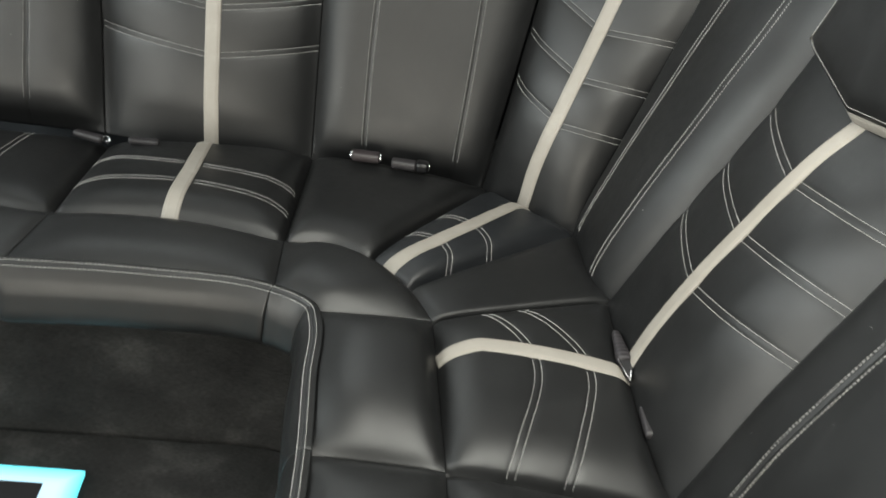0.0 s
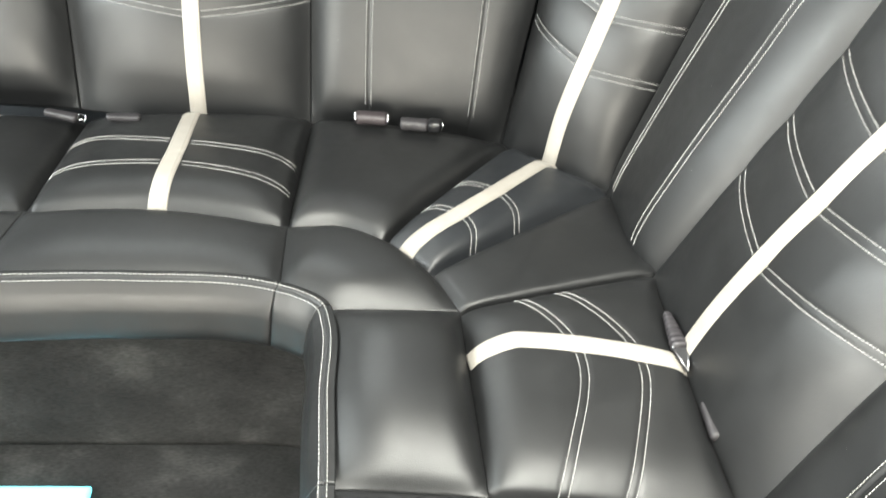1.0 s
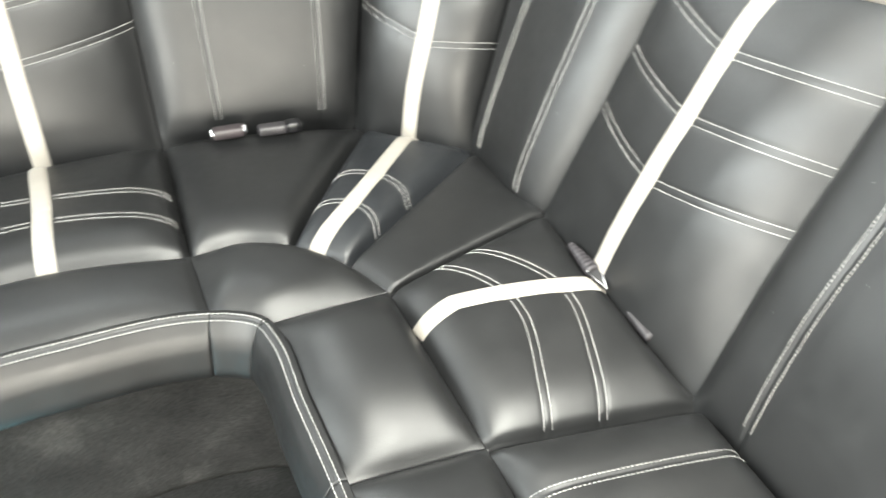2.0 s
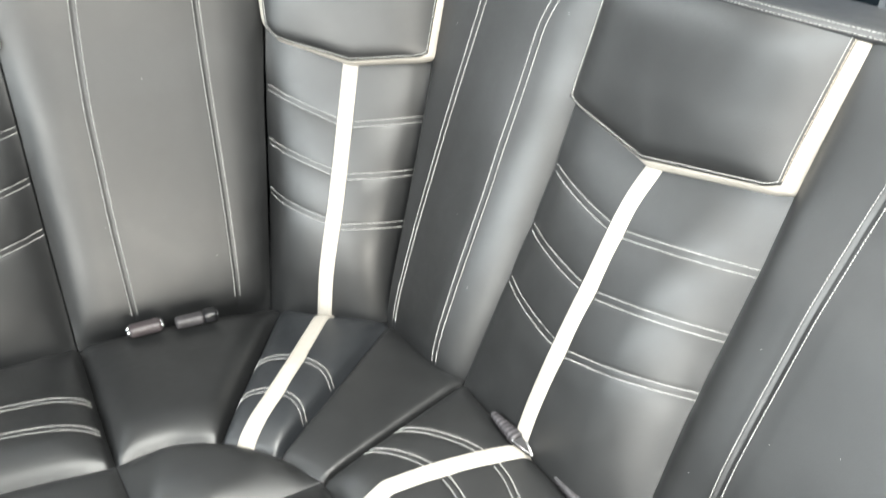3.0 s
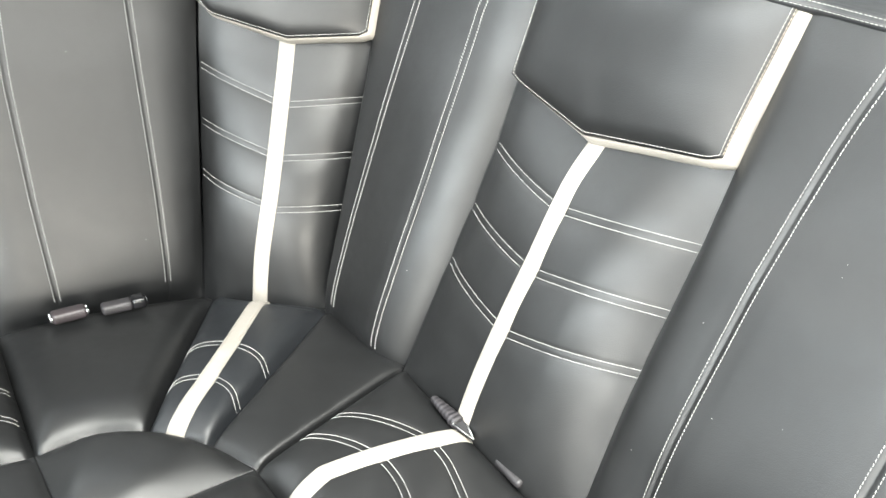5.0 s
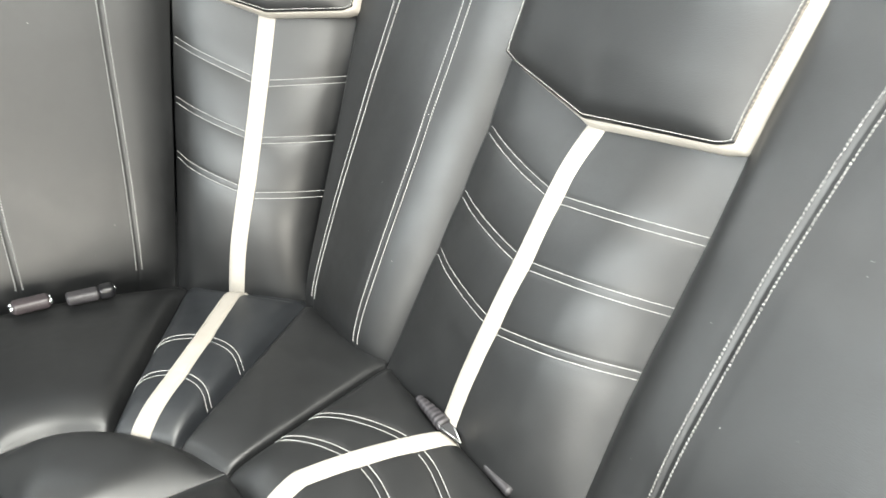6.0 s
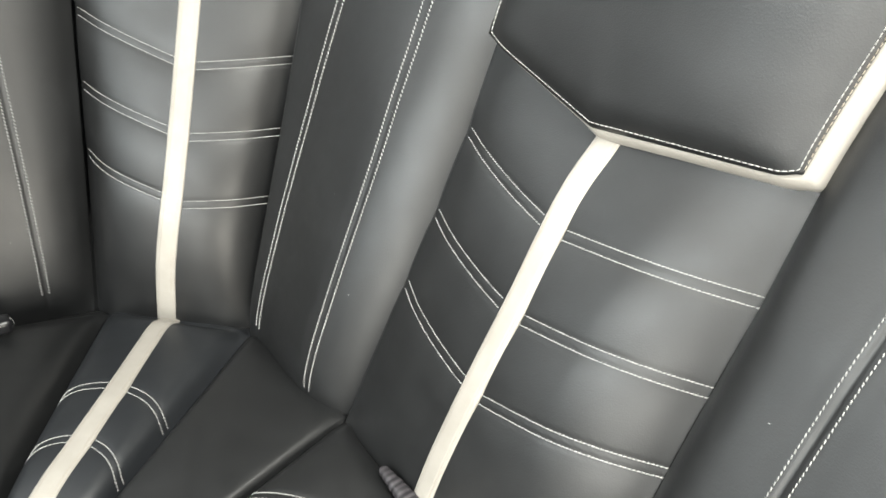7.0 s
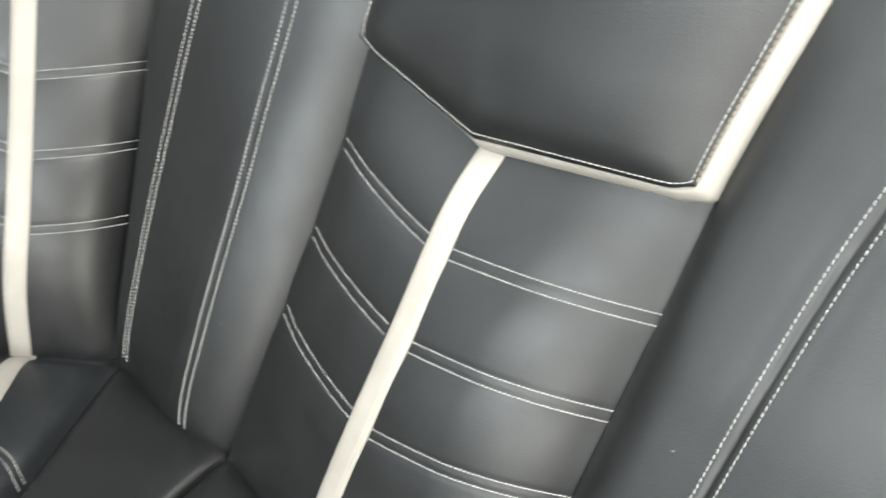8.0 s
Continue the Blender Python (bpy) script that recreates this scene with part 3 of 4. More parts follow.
def seat(front, back, rise, quilt, strip, label, seams=(), mat=None, crisp=False):
    """A seat cushion panel. quilt: the depths of each sewn pair across; strip: u of the cream strip from front to back, or None."""
    base = ruled(flat(*front), flat(*back))
    depth = float(np.linalg.norm(base(np.array(0.5), np.array(1.0)) - base(np.array(0.5), np.array(0.0))))

    span = float(np.linalg.norm(base(np.array(1.0), np.array(0.5)) - base(np.array(0.0), np.array(0.5))))

    def smooth(u, v):
        dip = np.exp(-(u * span / 0.008) ** 2) + (0.2 if crisp else 1.0) * np.exp(-((1 - u) * span / 0.008) ** 2) + 0.5 * np.exp(-(v * depth / 0.009) ** 2) + 1.3 * np.exp(-((1 - v) * depth / 0.013) ** 2)
        return rise * plump(u, 0.24, 0.05 if crisp else 0.24) * plump(v / 0.93, 0.24, 0.16) - 0.010 * np.minimum(dip, 1.3)

    knots = np.linspace(0, 1, 9)

    def bent(u, q):
        """Depth of a sewn row, given at nine even steps of u."""
        return sum(np.interp(u + o, knots, q) for o in np.linspace(-0.05, 0.05, 7)) / 7

    def puff(u, v):
        d = smooth(u, v)
        for q in quilt:
            x = (v - bent(u, q)) * depth
            d = d - 0.0011 * np.exp(-((np.abs(x) - 0.006) / 0.0025) ** 2) - 0.001 * np.exp(-(x / 0.016) ** 2)
        for q in seams:
            x = (u - q) * span
            d = d - 0.0022 * np.exp(-(x / 0.0022) ** 2) - 0.0016 * np.exp(-(x / 0.018) ** 2)
        return d

    patch = Patch(base, puff, smooth)
    thing = empty("seat_cushion", base(np.array(0.5), np.array(0.5)) - np.array((0, 0, 0.05)), label, "seat cushion", "bench seat sections")
    sheet("seat_panel", patch.at, 130, 120, mat or BLACK, thing, "", 0.06)
    gap = (lambda v: np.interp(v, np.linspace(0, 1, len(strip)), strip)) if strip else None
    for q in quilt:
        for off in (-0.0055, 0.0055):
            cut = gap(bent(0.45, q))
            for a, b in ((0.02, cut - 0.045), (cut + 0.045, 0.98)):
                u = np.linspace(a, b, 90)
                stitches("stitching", patch, u, bent(u, q) + off / depth, thing, None, 0.0042, 1.05, 0.00068, 0.0009, 0.0004)
    for q in seams:
        v = np.linspace(0.01, 0.97, 200)
        for off in (-0.0055, 0.0055):
            stitches("stitching", patch, np.full(200, q + off / span), v, thing, None, 0.0060, 0.9, 0.00062, 0.0008)
    if strip:
        v = np.linspace(0.004, 0.985, 110)
        ribbon(patch, gap(v), v, 0.029, thing)
    settle(thing)
    return patch


Zf, Af, Bf, BCf, Cf, Df, Ef, Ff, Gf = (-0.93, 1.06), (-0.515, 1.118), (-0.137, 1.160), (-0.06, 1.172), (0.012, 1.150), (0.086, 1.088), (0.130, 1.015), (0.173, 0.715, 0.404), (0.21, 0.34, 0.402)
ABf = (-0.330, 1.158)
Zb, Ab, Bb, Cb, Db, Eb, Fb, Gb = (-0.945, 1.42, 0.345), (-0.562, 1.48, 0.360), (-0.159, 1.535, 0.396), (0.222, 1.53, 0.398), (0.386, 1.365, 0.424), (0.432, 1.130, 0.438), (0.490, 0.710, 0.398), (0.52, 0.34, 0.400)
arch = lambda base, rise: tuple(base + rise * (1 - abs(k / 4 - 1) ** 2.2) for k in range(9))
ROW_A1 = (0.258, 0.268, 0.275, 0.278, 0.276, 0.268, 0.254, 0.234, 0.208)
ROW_A2 = (0.560, 0.555, 0.535, 0.512, 0.490, 0.473, 0.460, 0.447, 0.430)
ROW_C1, ROW_C2 = arch(0.20, 0.09), arch(0.43, 0.09)
ROW_S1 = (0.245, 0.328, 0.408, 0.458, 0.453, 0.410, 0.355, 0.305, 0.258)
ROW_S2 = (0.432, 0.530, 0.628, 0.703, 0.712, 0.666, 0.610, 0.556, 0.495)
seat((Zf, Af), (Zb, Ab), 0.030, (), None, "plain black leather seat section with white twin seams", (0.32, 0.66))
seat((Af, ABf, Bf), (Ab, Bb), 0.034, (ROW_A1, ROW_A2), (0.486, 0.492, 0.498, 0.496, 0.491, 0.485), "quilted black leather seat section with cream strip")
seat((Bf, BCf, Cf), (Bb, (0.03, 1.545, 0.392), Cb), 0.030, (), None, "plain black leather wedge seat section beside two buckles")
seat((Cf, Df), (Cb, Db), 0.024, (ROW_C1, ROW_C2), (0.43, 0.49, 0.50, 0.485, 0.46), "quilted blue-black leather corner seat section with cream strip", mat=SLATE)
seat((Df, Ef), (Db, Eb), 0.009, (), None, "plain black leather wedge seat section in the corner", crisp=True)
seat((Ef, Ff), (Eb, Fb), 0.027, (ROW_S1, ROW_S2), (0.325, 0.296, 0.340, 0.386, 0.432, 0.466), "quilted black leather side seat section with cream strip")
seat((Ff, Gf), (Fb, Gb), 0.030, (), None, "plain black leather side seat section with white twin seams", (0.245, 0.755))

# front band of the seats and its rounded, twin-sewn nose
RISES = (0.017, 0.017, 0.023, 0.035, 0.026)
NOSE = (("straight run", [(-0.93, 0.860), (-0.515, 0.944)], [Zf, Af]),
        ("straight run", [(-0.515, 0.944), (-0.32, 0.984), (-0.124, 0.999)], [Af, ABf, Bf]),
        ("inner corner", [(-0.124, 0.999), (-0.098, 0.993), (-0.064, 0.974)], [Bf, BCf, Cf, Df, Ef]),
        ("side run", [(-0.064, 0.974), (-0.054, 0.948), (-0.038, 0.83, 0.407), (-0.019, 0.705, 0.398)], [Ef, Ff]),
        ("side run", [(-0.019, 0.705, 0.398), (-0.008, 0.60, 0.396), (0.014, 0.34, 0.394)], [Ff, Gf]))
whole = [NOSE[0][1][0]] + [p for _, pts, _ in NOSE for p in pts[1:]]
whole = [(p[0], p[1], p[2] if len(p) > 2 else ZS) for p in whole]
spans = np.r_[0, np.cumsum(np.linalg.norm(np.diff(np.array(whole), axis=0), axis=1))]
nose_path = along([(x, y, z + 0.006) for x, y, z in whole])
NOSE_PROFILE = curve((0, 0.25, 0.5, 0.75, 0.88, 1.0), [(-0.014, -0.110), (0.013, -0.090), (0.0145, -0.058), (0.006, -0.015), (-0.005, 0.0025), (-0.020, 0.002)])


def nose_out(t):
    d = nose_path(t + 0.006) - nose_path(t - 0.006)
    n = np.stack([d[..., 1], -d[..., 0], np.zeros_like(d[..., 0])], -1)
    return n / np.linalg.norm(n, axis=-1, keepdims=True)


k = 0
for (words, pts, inner), rise in zip(NOSE, RISES):
    n1 = flat(*inner)
    a, b = spans[k] / spans[-1], spans[k + len(pts) - 1] / spans[-1]
    n0 = lambda u, a=a, b=b: nose_path(a + (b - a) * u) - nose_out(a + (b - a) * u) * 0.018 - np.array((0, 0, 0.005))
    base = lambda u, v, n0=n0, n1=n1: n0(u) * (1 - v)[..., None] + n1(u) * v[..., None]
    long = (b - a) * spans[-1]
    band = Patch(base, lambda u, v, h=rise, w=long: h * plump(u, 0.34, 0.44) * plump(v, 0.50, 0.30)
                 - 0.004 * np.minimum(np.exp(-(u * w / 0.011) ** 2) + np.exp(-((1 - u) * w / 0.011) ** 2) + np.exp(-((1 - v) * 0.16 / 0.010) ** 2), 1))
    thing = empty("front_cushion", base(np.array(0.5), np.array(0.3)) - np.array((0, 0, 0.05)), "plain black leather seat front with rounded nose, " + words, "cushion", "bench front cushions")
    sheet("band_panel", band.at, 110, 90, BLACK, thing, "", 0.06)
    k += len(pts) - 1

    def section(u, v, a=a, b=b):
        t = a + (b - a) * u
        q = NOSE_PROFILE(v)
        return nose_path(t) + nose_out(t) * q[..., 0:1] + np.stack([0 * u, 0 * u, q[..., 1]], -1)

    size = (b - a) * spans[-1]
    nose = Patch(section, lambda u, v, w=size: -0.003 * np.exp(-((v - 0.885) / 0.012) ** 2) + 0.0028 * soft(np.clip(u, 0, 1), (0.02 / w, 0.02 / w)) * np.clip((0.80 - v) / 0.2, 0, 1))
    roll = sheet("nose_panel", nose.at, max(30, int(size / 0.004)), 70, BLACK, thing, "", 0.0)
    sol = roll.modifiers.new("thickness", "SOLIDIFY")
    sol.thickness = 0.004
    for v0 in (0.845, 0.930):
        u = np.linspace(0.0, 1.0, 500)
        stitches("stitching", nose, u, np.full_like(u, v0), thing, None, 0.0062, 1.0, 0.0006, 0.0008)
    settle(thing)

# carpeted riser under the nose
riser_line = along([(x, y, 0.0) for x, y in ((-0.93, 0.965), (-0.58, 1.012), (-0.292, 1.052), (-0.11, 1.073), (-0.01, 1.058), (0.025, 0.95), (0.046, 0.70), (0.075, 0.34))])
riser = Patch(lambda u, v: riser_line(u) + np.stack([0 * u, -0.012 * v, 0.335 * v], -1), lambda u, v: 0.0015 * np.sin(u * 37) * np.sin(v * 9))
base_thing = empty("bench_base", (-0.3, 1.05, 0.0), "black carpeted riser below the bench seat", "bench base")
sheet("riser", riser.at, 160, 30, CARPET, base_thing, "", 0.02)
settle(base_thing)


specks("lint", riser, 34, base_thing, 3, 0.0011, (0.3, 0.8, 0.05, 0.95))
base_thing.children[-1].matrix_parent_inverse = Matrix.Translation(-base_thing.location)


# ---- cabin ----
TURN = radians(7.0)


def box(bm, x0, x1, y0, y1, z0, z1, bevel=0.0):
    vs = [bm.verts.new((x, y, z)) for z in (z0, z1) for y in (y0, y1) for x in (x0, x1)]
    fs = [bm.faces.new([vs[i] for i in f]) for f in ((0, 2, 3, 1), (4, 5, 7, 6), (0, 1, 5, 4), (2, 6, 7, 3), (0, 4, 6, 2), (1, 3, 7, 5))]
    if bevel:
        edges = list({e for f in fs for e in f.edges})
        bmesh.ops.bevel(bm, geom=edges, offset=bevel, segments=3, affect="EDGES", profile=0.5)


def slab(name, x0, x1, y0, y1, z0, z1, mat, bevel=0.0, label="", category="", parent=None):
    bm = bmesh.new()
    box(bm, x0, x1, y0, y1, z0, z1, bevel)
    ob = part(name, bm, mat, parent)
    if not parent:
        ob.matrix_world = Matrix.Rotation(TURN, 4, "Z")
        tagged(ob, label, category, "", "structure")
    return ob


def framed_wall(name, axis, at, thick, lo, hi, z0, z1, holes, mat, label, category="wall"):
    """A wall across x or y, or a ceiling across z, with rectangular openings right through it, side by side along its length."""
    bm = bmesh.new()
    cells, start = [], lo
    for a0, a1, h0, h1 in holes:
        cells += [(start, a0, z0, z1), (a0, a1, z0, h0), (a0, a1, h1, z1)]
        start = a1
    for p, q, r, s in cells + [(start, hi, z0, z1)]:
        if q - p > 1e-3 and s - r > 1e-3:
            if axis == "x":
                box(bm, at, at + thick, p, q, r, s)
            elif axis == "y":
                box(bm, p, q, at, at + thick, r, s)
            else:
                box(bm, p, q, r, s, at, at + thick)
    bmesh.ops.remove_doubles(bm, verts=bm.verts, dist=1e-5)
    ob = part(name, bm, mat)
    ob.matrix_world = Matrix.Rotation(TURN, 4, "Z")
    tagged(ob, label, category, "", "structure")
    return ob


slab("floor", -1.5, 1.0, -2.2, 2.0, -0.06, 0.0, CARPET, 0, "black carpeted cabin floor", "floor")
# the opening is assumed, sized to the fill lamp that sits in it
framed_wall("ceiling", "z", 1.78, 0.06, -1.5, 1.0, -2.2, 2.0, [(-0.18, 0.80, -0.32, 0.98)], HEADLINER, "unseen grey cloth headliner, opening added for the overhead fill lamp", "ceiling")


def belt_line(y):
    """Height of the side window's lower edge, which falls slightly towards the rear."""
    return 1.101 - 0.020 * (y - 0.81)


def side_wall():
    bm = bmesh.new()

    def slice_(y0, y1, lo, hi):
        vs = [bm.verts.new((x - 0.07 * (y - 0.8), y, z)) for x in (0.765, 0.815) for y, z in ((y0, lo[0]), (y1, lo[1]), (y1, hi[1]), (y0, hi[0]))]
        for f in ((0, 3, 2, 1), (4, 5, 6, 7), (0, 1, 5, 4), (1, 2, 6, 5), (2, 3, 7, 6), (3, 0, 4, 7)):
            bm.faces.new([vs[q] for q in f])
    slice_(-2.3, 0.81, (0, 0), (1.78, 1.78))
    slice_(0.81, 1.55, (0, 0), (belt_line(0.81), belt_line(1.55)))
    slice_(0.81, 1.55, (1.55, 1.55), (1.78, 1.78))
    slice_(1.55, 2.1, (0, 0), (1.78, 1.78))
    wall = part("wall_side", bm, VINYL)
    tagged(wall, "grey-black vinyl cabin side wall with a dark window", "wall", "", "structure")
    # window: rubber frame and tinted pane
    win = tagged(new("window_1"), "dark tinted side window in a black rubber frame", "window", "", "structure")
    c = 0.014
    foot = belt_line(0.81 + c)
    ring = [(0.81 + c - c * math.sin(q * math.pi / 20), foot + c - c * math.cos(q * math.pi / 20)) for q in range(11)]
    ring += [(0.81, 1.55), (1.55, 1.55), (1.55, belt_line(1.55))]
    square = [(min(y, 0.81 + c) - 0.01 if k else 0.81 + c, belt_line(0.81) - 0.012) if k < 5 else (0.80, z) for k, (y, z) in enumerate(ring[:11])]
    square += [(0.80, 1.56), (1.56, 1.56), (1.56, belt_line(1.55) - 0.012)]
    bm = bmesh.new()
    put = lambda y, z, x: bm.verts.new((0.765 + x - 0.07 * (y - 0.8), y, z))
    rows = [[put(*p, x) for p in pts] for pts, x in ((square, 0.002), (ring, -0.002), (ring, 0.024), (square, 0.024))]
    n = len(ring)
    for a, b in ((0, 1), (1, 2), (2, 3)):
        for k in range(n):
            bm.faces.new((rows[a][k], rows[a][(k + 1) % n], rows[b][(k + 1) % n], rows[b][k]))
    bmesh.ops.recalc_face_normals(bm, faces=bm.faces)
    part("window_frame", bm, VINYL, win)
    bm = bmesh.new()
    vs = [bm.verts.new((x - 0.07 * (y - 0.8), y, z)) for x in (0.788, 0.792) for y, z in ((0.81, belt_line(0.81)), (1.55, belt_line(1.55)), (1.55, 1.55), (0.81, 1.55))]
    for f in ((0, 3, 2, 1), (4, 5, 6, 7), (0, 1, 5, 4), (1, 2, 6, 5), (2, 3, 7, 6), (3, 0, 4, 7)):
        bm.faces.new([vs[q] for q in f])
    part("pane", bm, GLASS, win, "dark tinted glass")


side_wall()
# unseen walls keep stray sky off the leather; their openings match the added lamps
framed_wall("wall_rear", "y", 1.86, 0.05, -1.5, 0.865, 0.0, 1.78, [(-1.0, 0.2, 1.3, 1.62)], VINYL, "unseen grey-black cabin rear wall, opening added for a fill lamp")
framed_wall("wall_opposite", "x", -1.55, 0.05, -2.2, 2.0, 0.0, 1.78, [(-0.82, 0.13, 0.25, 1.31), (0.23, 0.86, 1.25, 1.75), (1.03, 1.63, 0.73, 1.39)], VINYL, "unseen cabin wall opposite the side bench, openings added for fill lamps")
framed_wall("wall_front", "y", -2.25, 0.05, -1.5, 0.865, 0.0, 1.78, [(-0.64, 0.66, 0.10, 0.78)], VINYL, "unseen cabin front wall, opening added for a fill lamp")

# illuminated panel let into the floor
thing = empty("floor_light_panel", (-0.688, 0.655, 0.0), "glowing cyan-white light panel with a dark centre on the carpet", "light panel")
bm = bmesh.new()
box(bm, -0.32, 0.32, -0.25, 0.25, 0.0, 0.012, 0.003)
part("glow_plate", bm, GLOW, thing, "cyan-white glowing border")
bm = bmesh.new()
box(bm, -0.262, 0.262, -0.213, 0.213, 0.0125, 0.016, 0.001)
part("dark_centre", bm, PLASTIC, thing, "dark glossy centre")
thing.rotation_euler = (0, 0, radians(7.5))


# ---- belt buckles ----
def rounded(name, size, mat, parent, place=(0, 0, 0), bevel=0.005, turn=(0, 0, 0), label=""):
    bm = bmesh.new()
    x, y, z = size
    box(bm, -x / 2, x / 2, -y / 2, y / 2, -z / 2, z / 2, min(bevel, 0.45 * min(size)))
    ob = part(name, bm, mat, parent, label)
    ob.data.polygons.foreach_set("use_smooth", [True] * len(ob.data.polygons))
    ob.matrix_local = pose(*place, *turn)
    return ob


def crescent(name, radius, thick, parent, place, turn, sweep=250, squash=1.0, mat=None, label=""):
    """A bent wire: part of a ring, round in section."""
    bm = bmesh.new()
    rows = []
    for i in range(25):
        t = radians(-sweep / 2 + sweep * i / 24)
        w = thick * (0.55 + 0.45 * math.sin(math.pi * i / 24))
        rows.append([bm.verts.new(((radius + w * math.cos(q)) * math.cos(t), (radius + w * math.cos(q)) * math.sin(t) * squash, w * math.sin(q)))
                     for q in (k * math.pi / 4 for k in range(8))])
    for a, b in zip(rows, rows[1:]):
        for k in range(8):
            bm.faces.new((a[k], b[k], b[(k + 1) % 8], a[(k + 1) % 8]))
    bm.faces.new(rows[0]), bm.faces.new(rows[-1][::-1])
    bmesh.ops.recalc_face_normals(bm, faces=bm.faces)
    ob = part(name, bm, mat or CHROME, parent, label)
    ob.data.polygons.foreach_set("use_smooth", [True] * len(ob.data.polygons))
    ob.matrix_local = pose(*place, *turn)
    return ob


def sleeve(name, length, ends, mat, parent, place=(0, 0, 0), turn=(0, 0, 0), ripple=0.0, label=""):
    """A sewn belt sleeve along x: a flattened, rounded tube. ends: (width, height) at its two ends."""
    bm = bmesh.new()
    rings, n, m = [], 30, 20
    for i in range(n + 1):
        f = i / n
        round_off = min(1.0, 0.72 + 4.0 * min(f, 1 - f))
        wave = 1 + ripple * math.sin(f * 34.0) + 0.5 * ripple * math.sin(f * 71.0 + 1.0)
        w = (ends[0][0] + (ends[1][0] - ends[0][0]) * f) / 2 * round_off * wave
        h = (ends[0][1] + (ends[1][1] - ends[0][1]) * f) / 2 * round_off * wave
        ring = []
        for k in range(m):
            q = 2 * math.pi * k / m
            c, d = math.cos(q), math.sin(q)
            ring.append(bm.verts.new((length * (f - 0.5), w * math.copysign(abs(c) ** 0.7, c), h * math.copysign(abs(d) ** 0.7, d))))
        rings.append(ring)
    for a, b in zip(rings, rings[1:]):
        for k in range(m):
            bm.faces.new((a[k], a[(k + 1) % m], b[(k + 1) % m], b[k]))
    bm.faces.new(rings[0][::-1]), bm.faces.new(rings[-1])
    bmesh.ops.recalc_face_normals(bm, faces=bm.faces)
    ob = part(name, bm, mat, parent, label)
    ob.data.polygons.foreach_set("use_smooth", [True] * len(ob.data.polygons))
    ob.matrix_local = pose(*place, *turn)
    return ob


def studs(name, x, spread, parent):
    """The bright ends of a buckle's cross bar: two rounded studs on a short bar."""
    bm = bmesh.new()
    for y in (-spread, spread):
        bmesh.ops.create_uvsphere(bm, u_segments=12, v_segments=8, radius=0.0046, matrix=Matrix.Translation((0, y, 0)) @ Matrix.Diagonal((0.8, 1.0, 1.25, 1)))
    box(bm, -0.0015, 0.0015, -spread, spread, -0.002, 0.002, 0.0006)
    ob = part(name, bm, CHROME, parent, "chrome cross bar end")
    ob.data.polygons.foreach_set("use_smooth", [True] * len(ob.data.polygons))
    ob.location = (x, 0, 0.001)
    return ob


def buckle(place, yaw, pitch, kind, label):
    """A seat belt buckle in a cloth sleeve, tucked between seat and back; it lies along x before it is turned."""
    thing = empty("belt_buckle", place, label, "seat belt buckle", "seat belt buckles")
    if kind == "studded":
        sleeve("sleeve", 0.056, ((0.026, 0.021), (0.027, 0.021)), MAROON, thing, ripple=0.012)
        for x in (-0.0290, 0.0290):
            studs("bar_end", x, 0.0062, thing)
    elif kind == "capped":
        sleeve("sleeve", 0.050, ((0.024, 0.019), (0.025, 0.020)), DULL, thing, (-0.012, 0, 0), ripple=0.012)
        rounded("latch_end", (0.026, 0.026, 0.022), CAP, thing, (0.025, 0, 0.001), 0.007, label="glossy black latch end")
        crescent("latch_rim", 0.0105, 0.0010, thing, (0.029, 0, 0.001), (78, 0, 0), 130, label="worn bright rim")
    else:
        sleeve("sleeve", 0.056, ((0.015, 0.012), (0.020, 0.015)), DULL, thing, ripple=0.015)
        if kind == "worn":
            crescent("clip", 0.0075, 0.0014, thing, (0.034, 0.002, 0.003), (40, 10, 0), 300, 0.7, label="bent chrome clip")
            crescent("clip", 0.0055, 0.0012, thing, (0.038, -0.006, 0.001), (10, 0, 60), 200, 0.6, label="bent chrome clip")
    thing.rotation_euler = (0, radians(pitch), radians(yaw))
    return thing


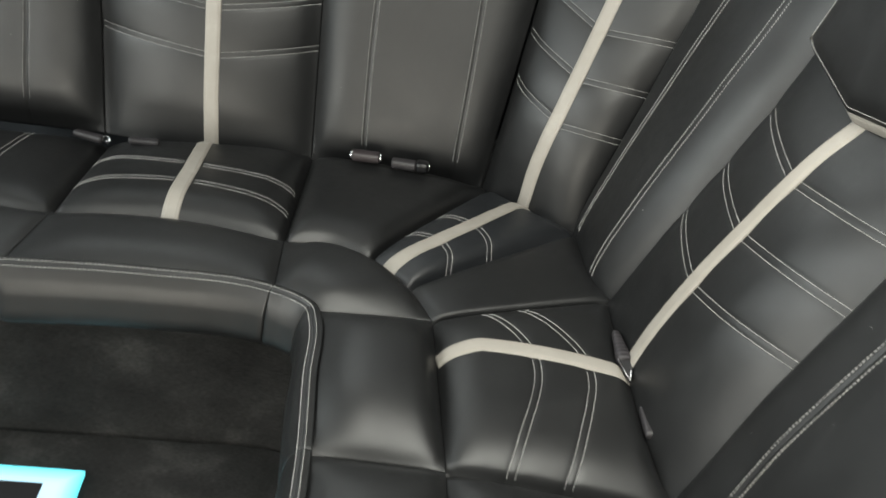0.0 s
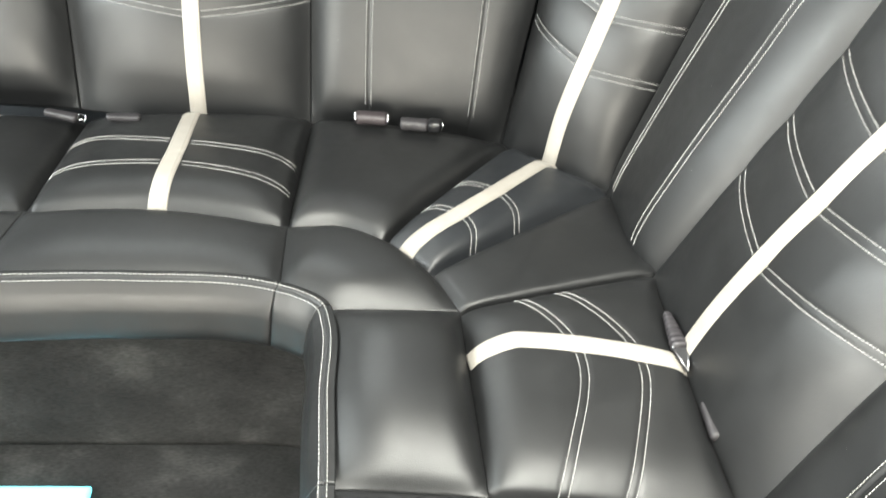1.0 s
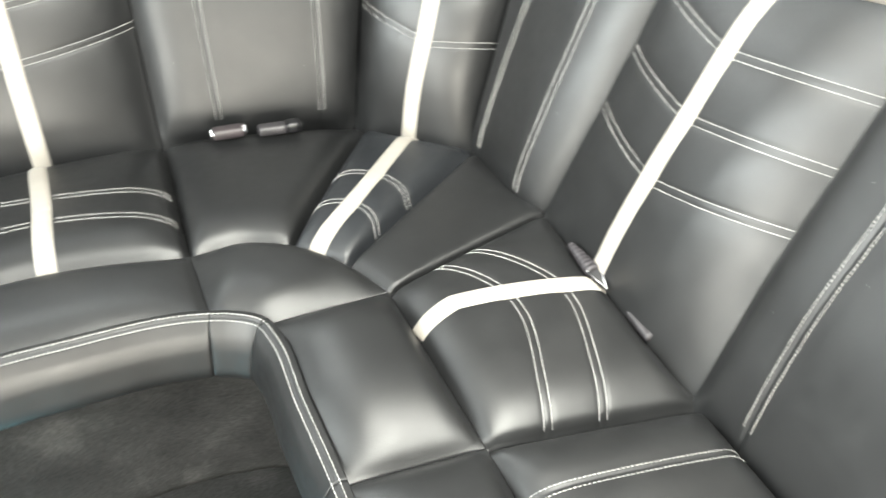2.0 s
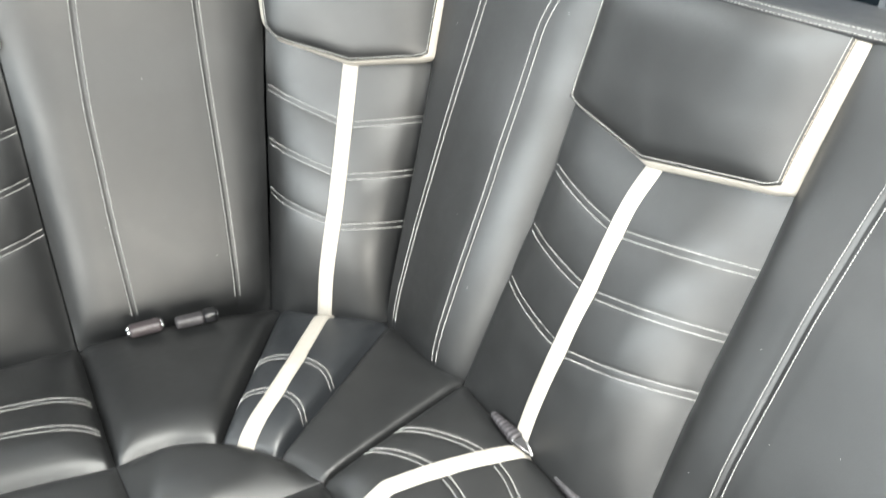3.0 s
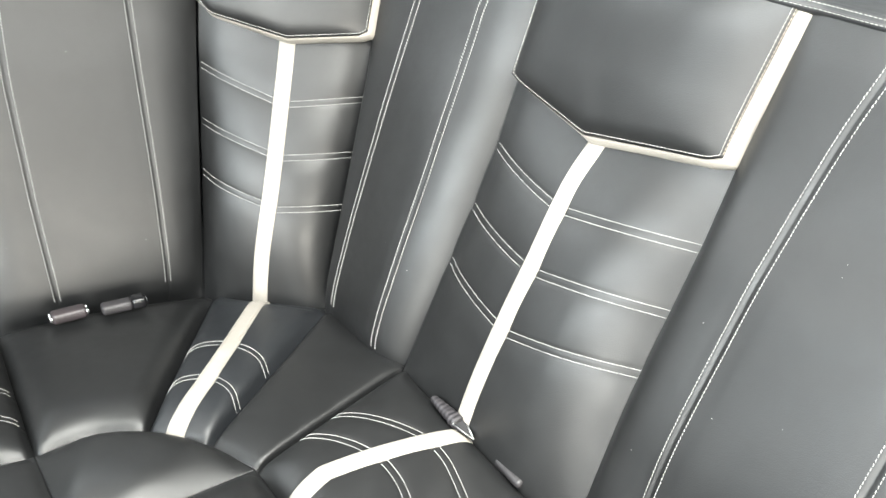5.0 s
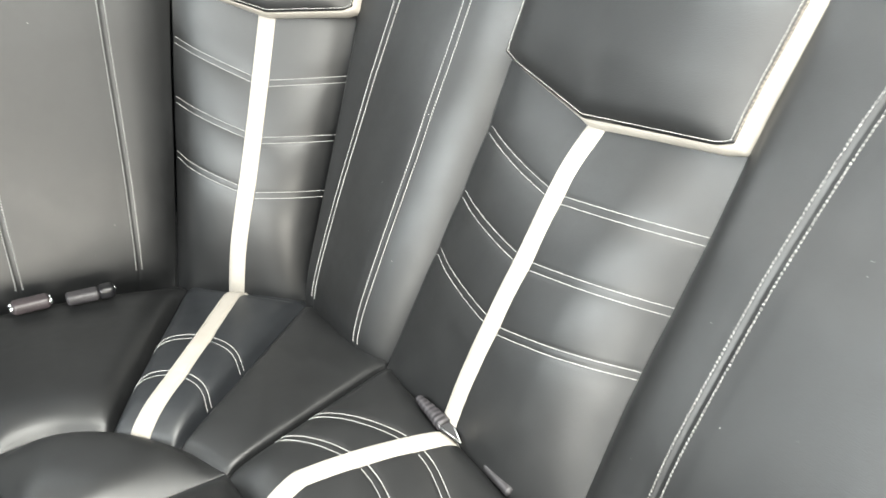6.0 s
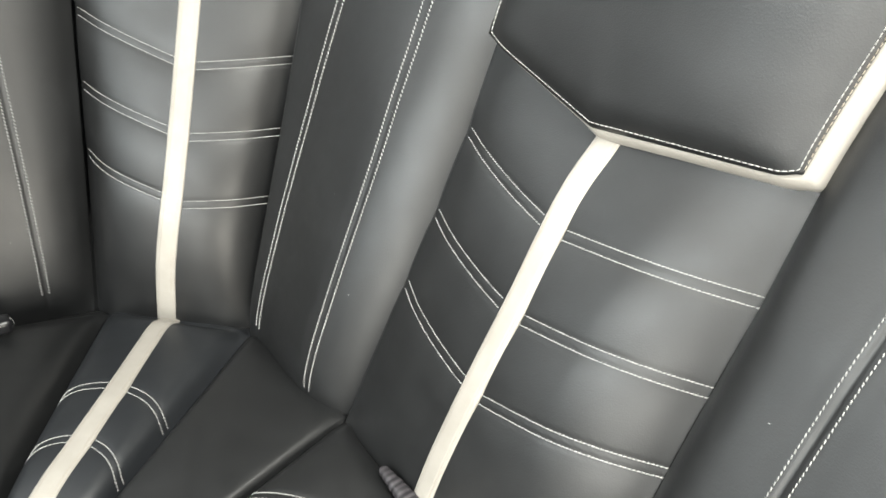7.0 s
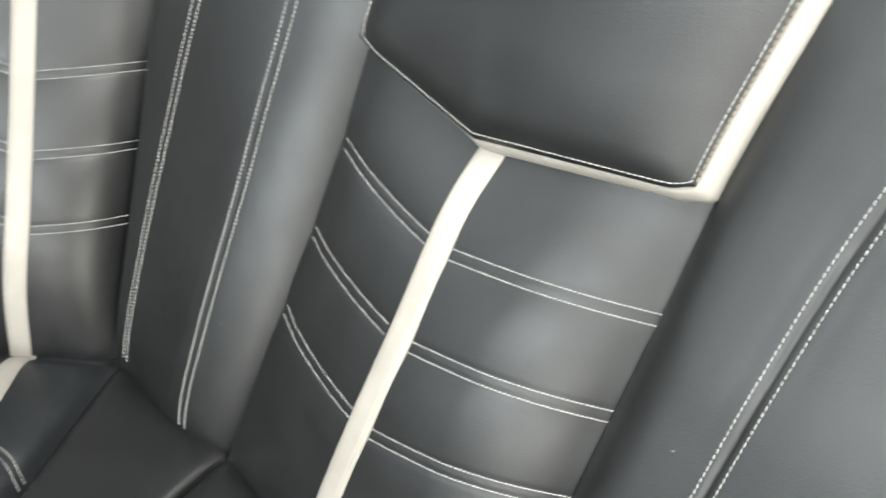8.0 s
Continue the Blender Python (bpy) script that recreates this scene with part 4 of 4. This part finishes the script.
buckle((-0.045, 1.468, 0.440), 5, -2, "studded", "brown-grey cloth belt buckle with chrome bar ends")
buckle((0.044, 1.466, 0.440), 1, -2, "capped", "grey cloth belt buckle with a glossy black end")
buckle((-0.570, 1.395, 0.409), -3, 4, "worn", "slim grey cloth belt buckle with bent chrome clips")
buckle((-0.468, 1.408, 0.412), 12, 1, "plain", "slim plain grey cloth belt buckle between seat and back")
buckle((0.4465, 0.844, 0.430), -84, 2, "plain", "slim grey cloth belt buckle beside the side seat back")


def belt_tongue(place, yaw):
    """A gathered belt end: a ribbed sleeve that widens towards a folded chrome clip."""
    thing = empty("belt_tongue", place, "gathered grey cloth belt end with a folded chrome clip", "seat belt")
    sleeve("webbing", 0.066, ((0.011, 0.010), (0.025, 0.019)), WEB, thing, (-0.033, 0, 0.004), (0, 4, 0), 0.05)
    bm = bmesh.new()
    # folded clip: a dark plate between two wires that meet in a point
    tip, left, right = Vector((0.034, 0.001, -0.004)), Vector((-0.002, -0.011, 0.004)), Vector((-0.002, 0.011, 0.006))
    for a, b, w in ((left, tip, 0.0010), (right, tip, 0.0013), (left, right, 0.0016)):
        along_ = (b - a).normalized()
        side = along_.cross(Vector((0, 0, 1))).normalized()
        up = side.cross(along_)
        rings = [[bm.verts.new(p + side * (w * math.cos(k * math.pi / 4)) + up * (w * math.sin(k * math.pi / 4))) for k in range(8)] for p in (a, b)]
        for k in range(8):
            bm.faces.new((rings[0][k], rings[0][(k + 1) % 8], rings[1][(k + 1) % 8], rings[1][k]))
        bm.faces.new(rings[0][::-1]), bm.faces.new(rings[1])
    bmesh.ops.recalc_face_normals(bm, faces=bm.faces)
    clip = part("clip", bm, WORN_CHROME, thing, "folded chrome clip")
    clip.data.polygons.foreach_set("use_smooth", [True] * len(clip.data.polygons))
    bm = bmesh.new()
    low = [bm.verts.new(p - Vector((0, 0, 0.004))) for p in (left, right, tip)]
    high = [bm.verts.new(p + Vector((0, 0, 0.0004))) for p in (left, right, tip)]
    bm.faces.new(low[::-1]), bm.faces.new(high)
    for k in range(3):
        bm.faces.new((low[k], low[(k + 1) % 3], high[(k + 1) % 3], high[k]))
    part("clip_plate", bm, PLASTIC, thing, "black plastic plate")
    thing.rotation_euler = (0, 0, radians(yaw))
    return thing


belt_tongue((0.4205, 0.947, 0.446), -82)
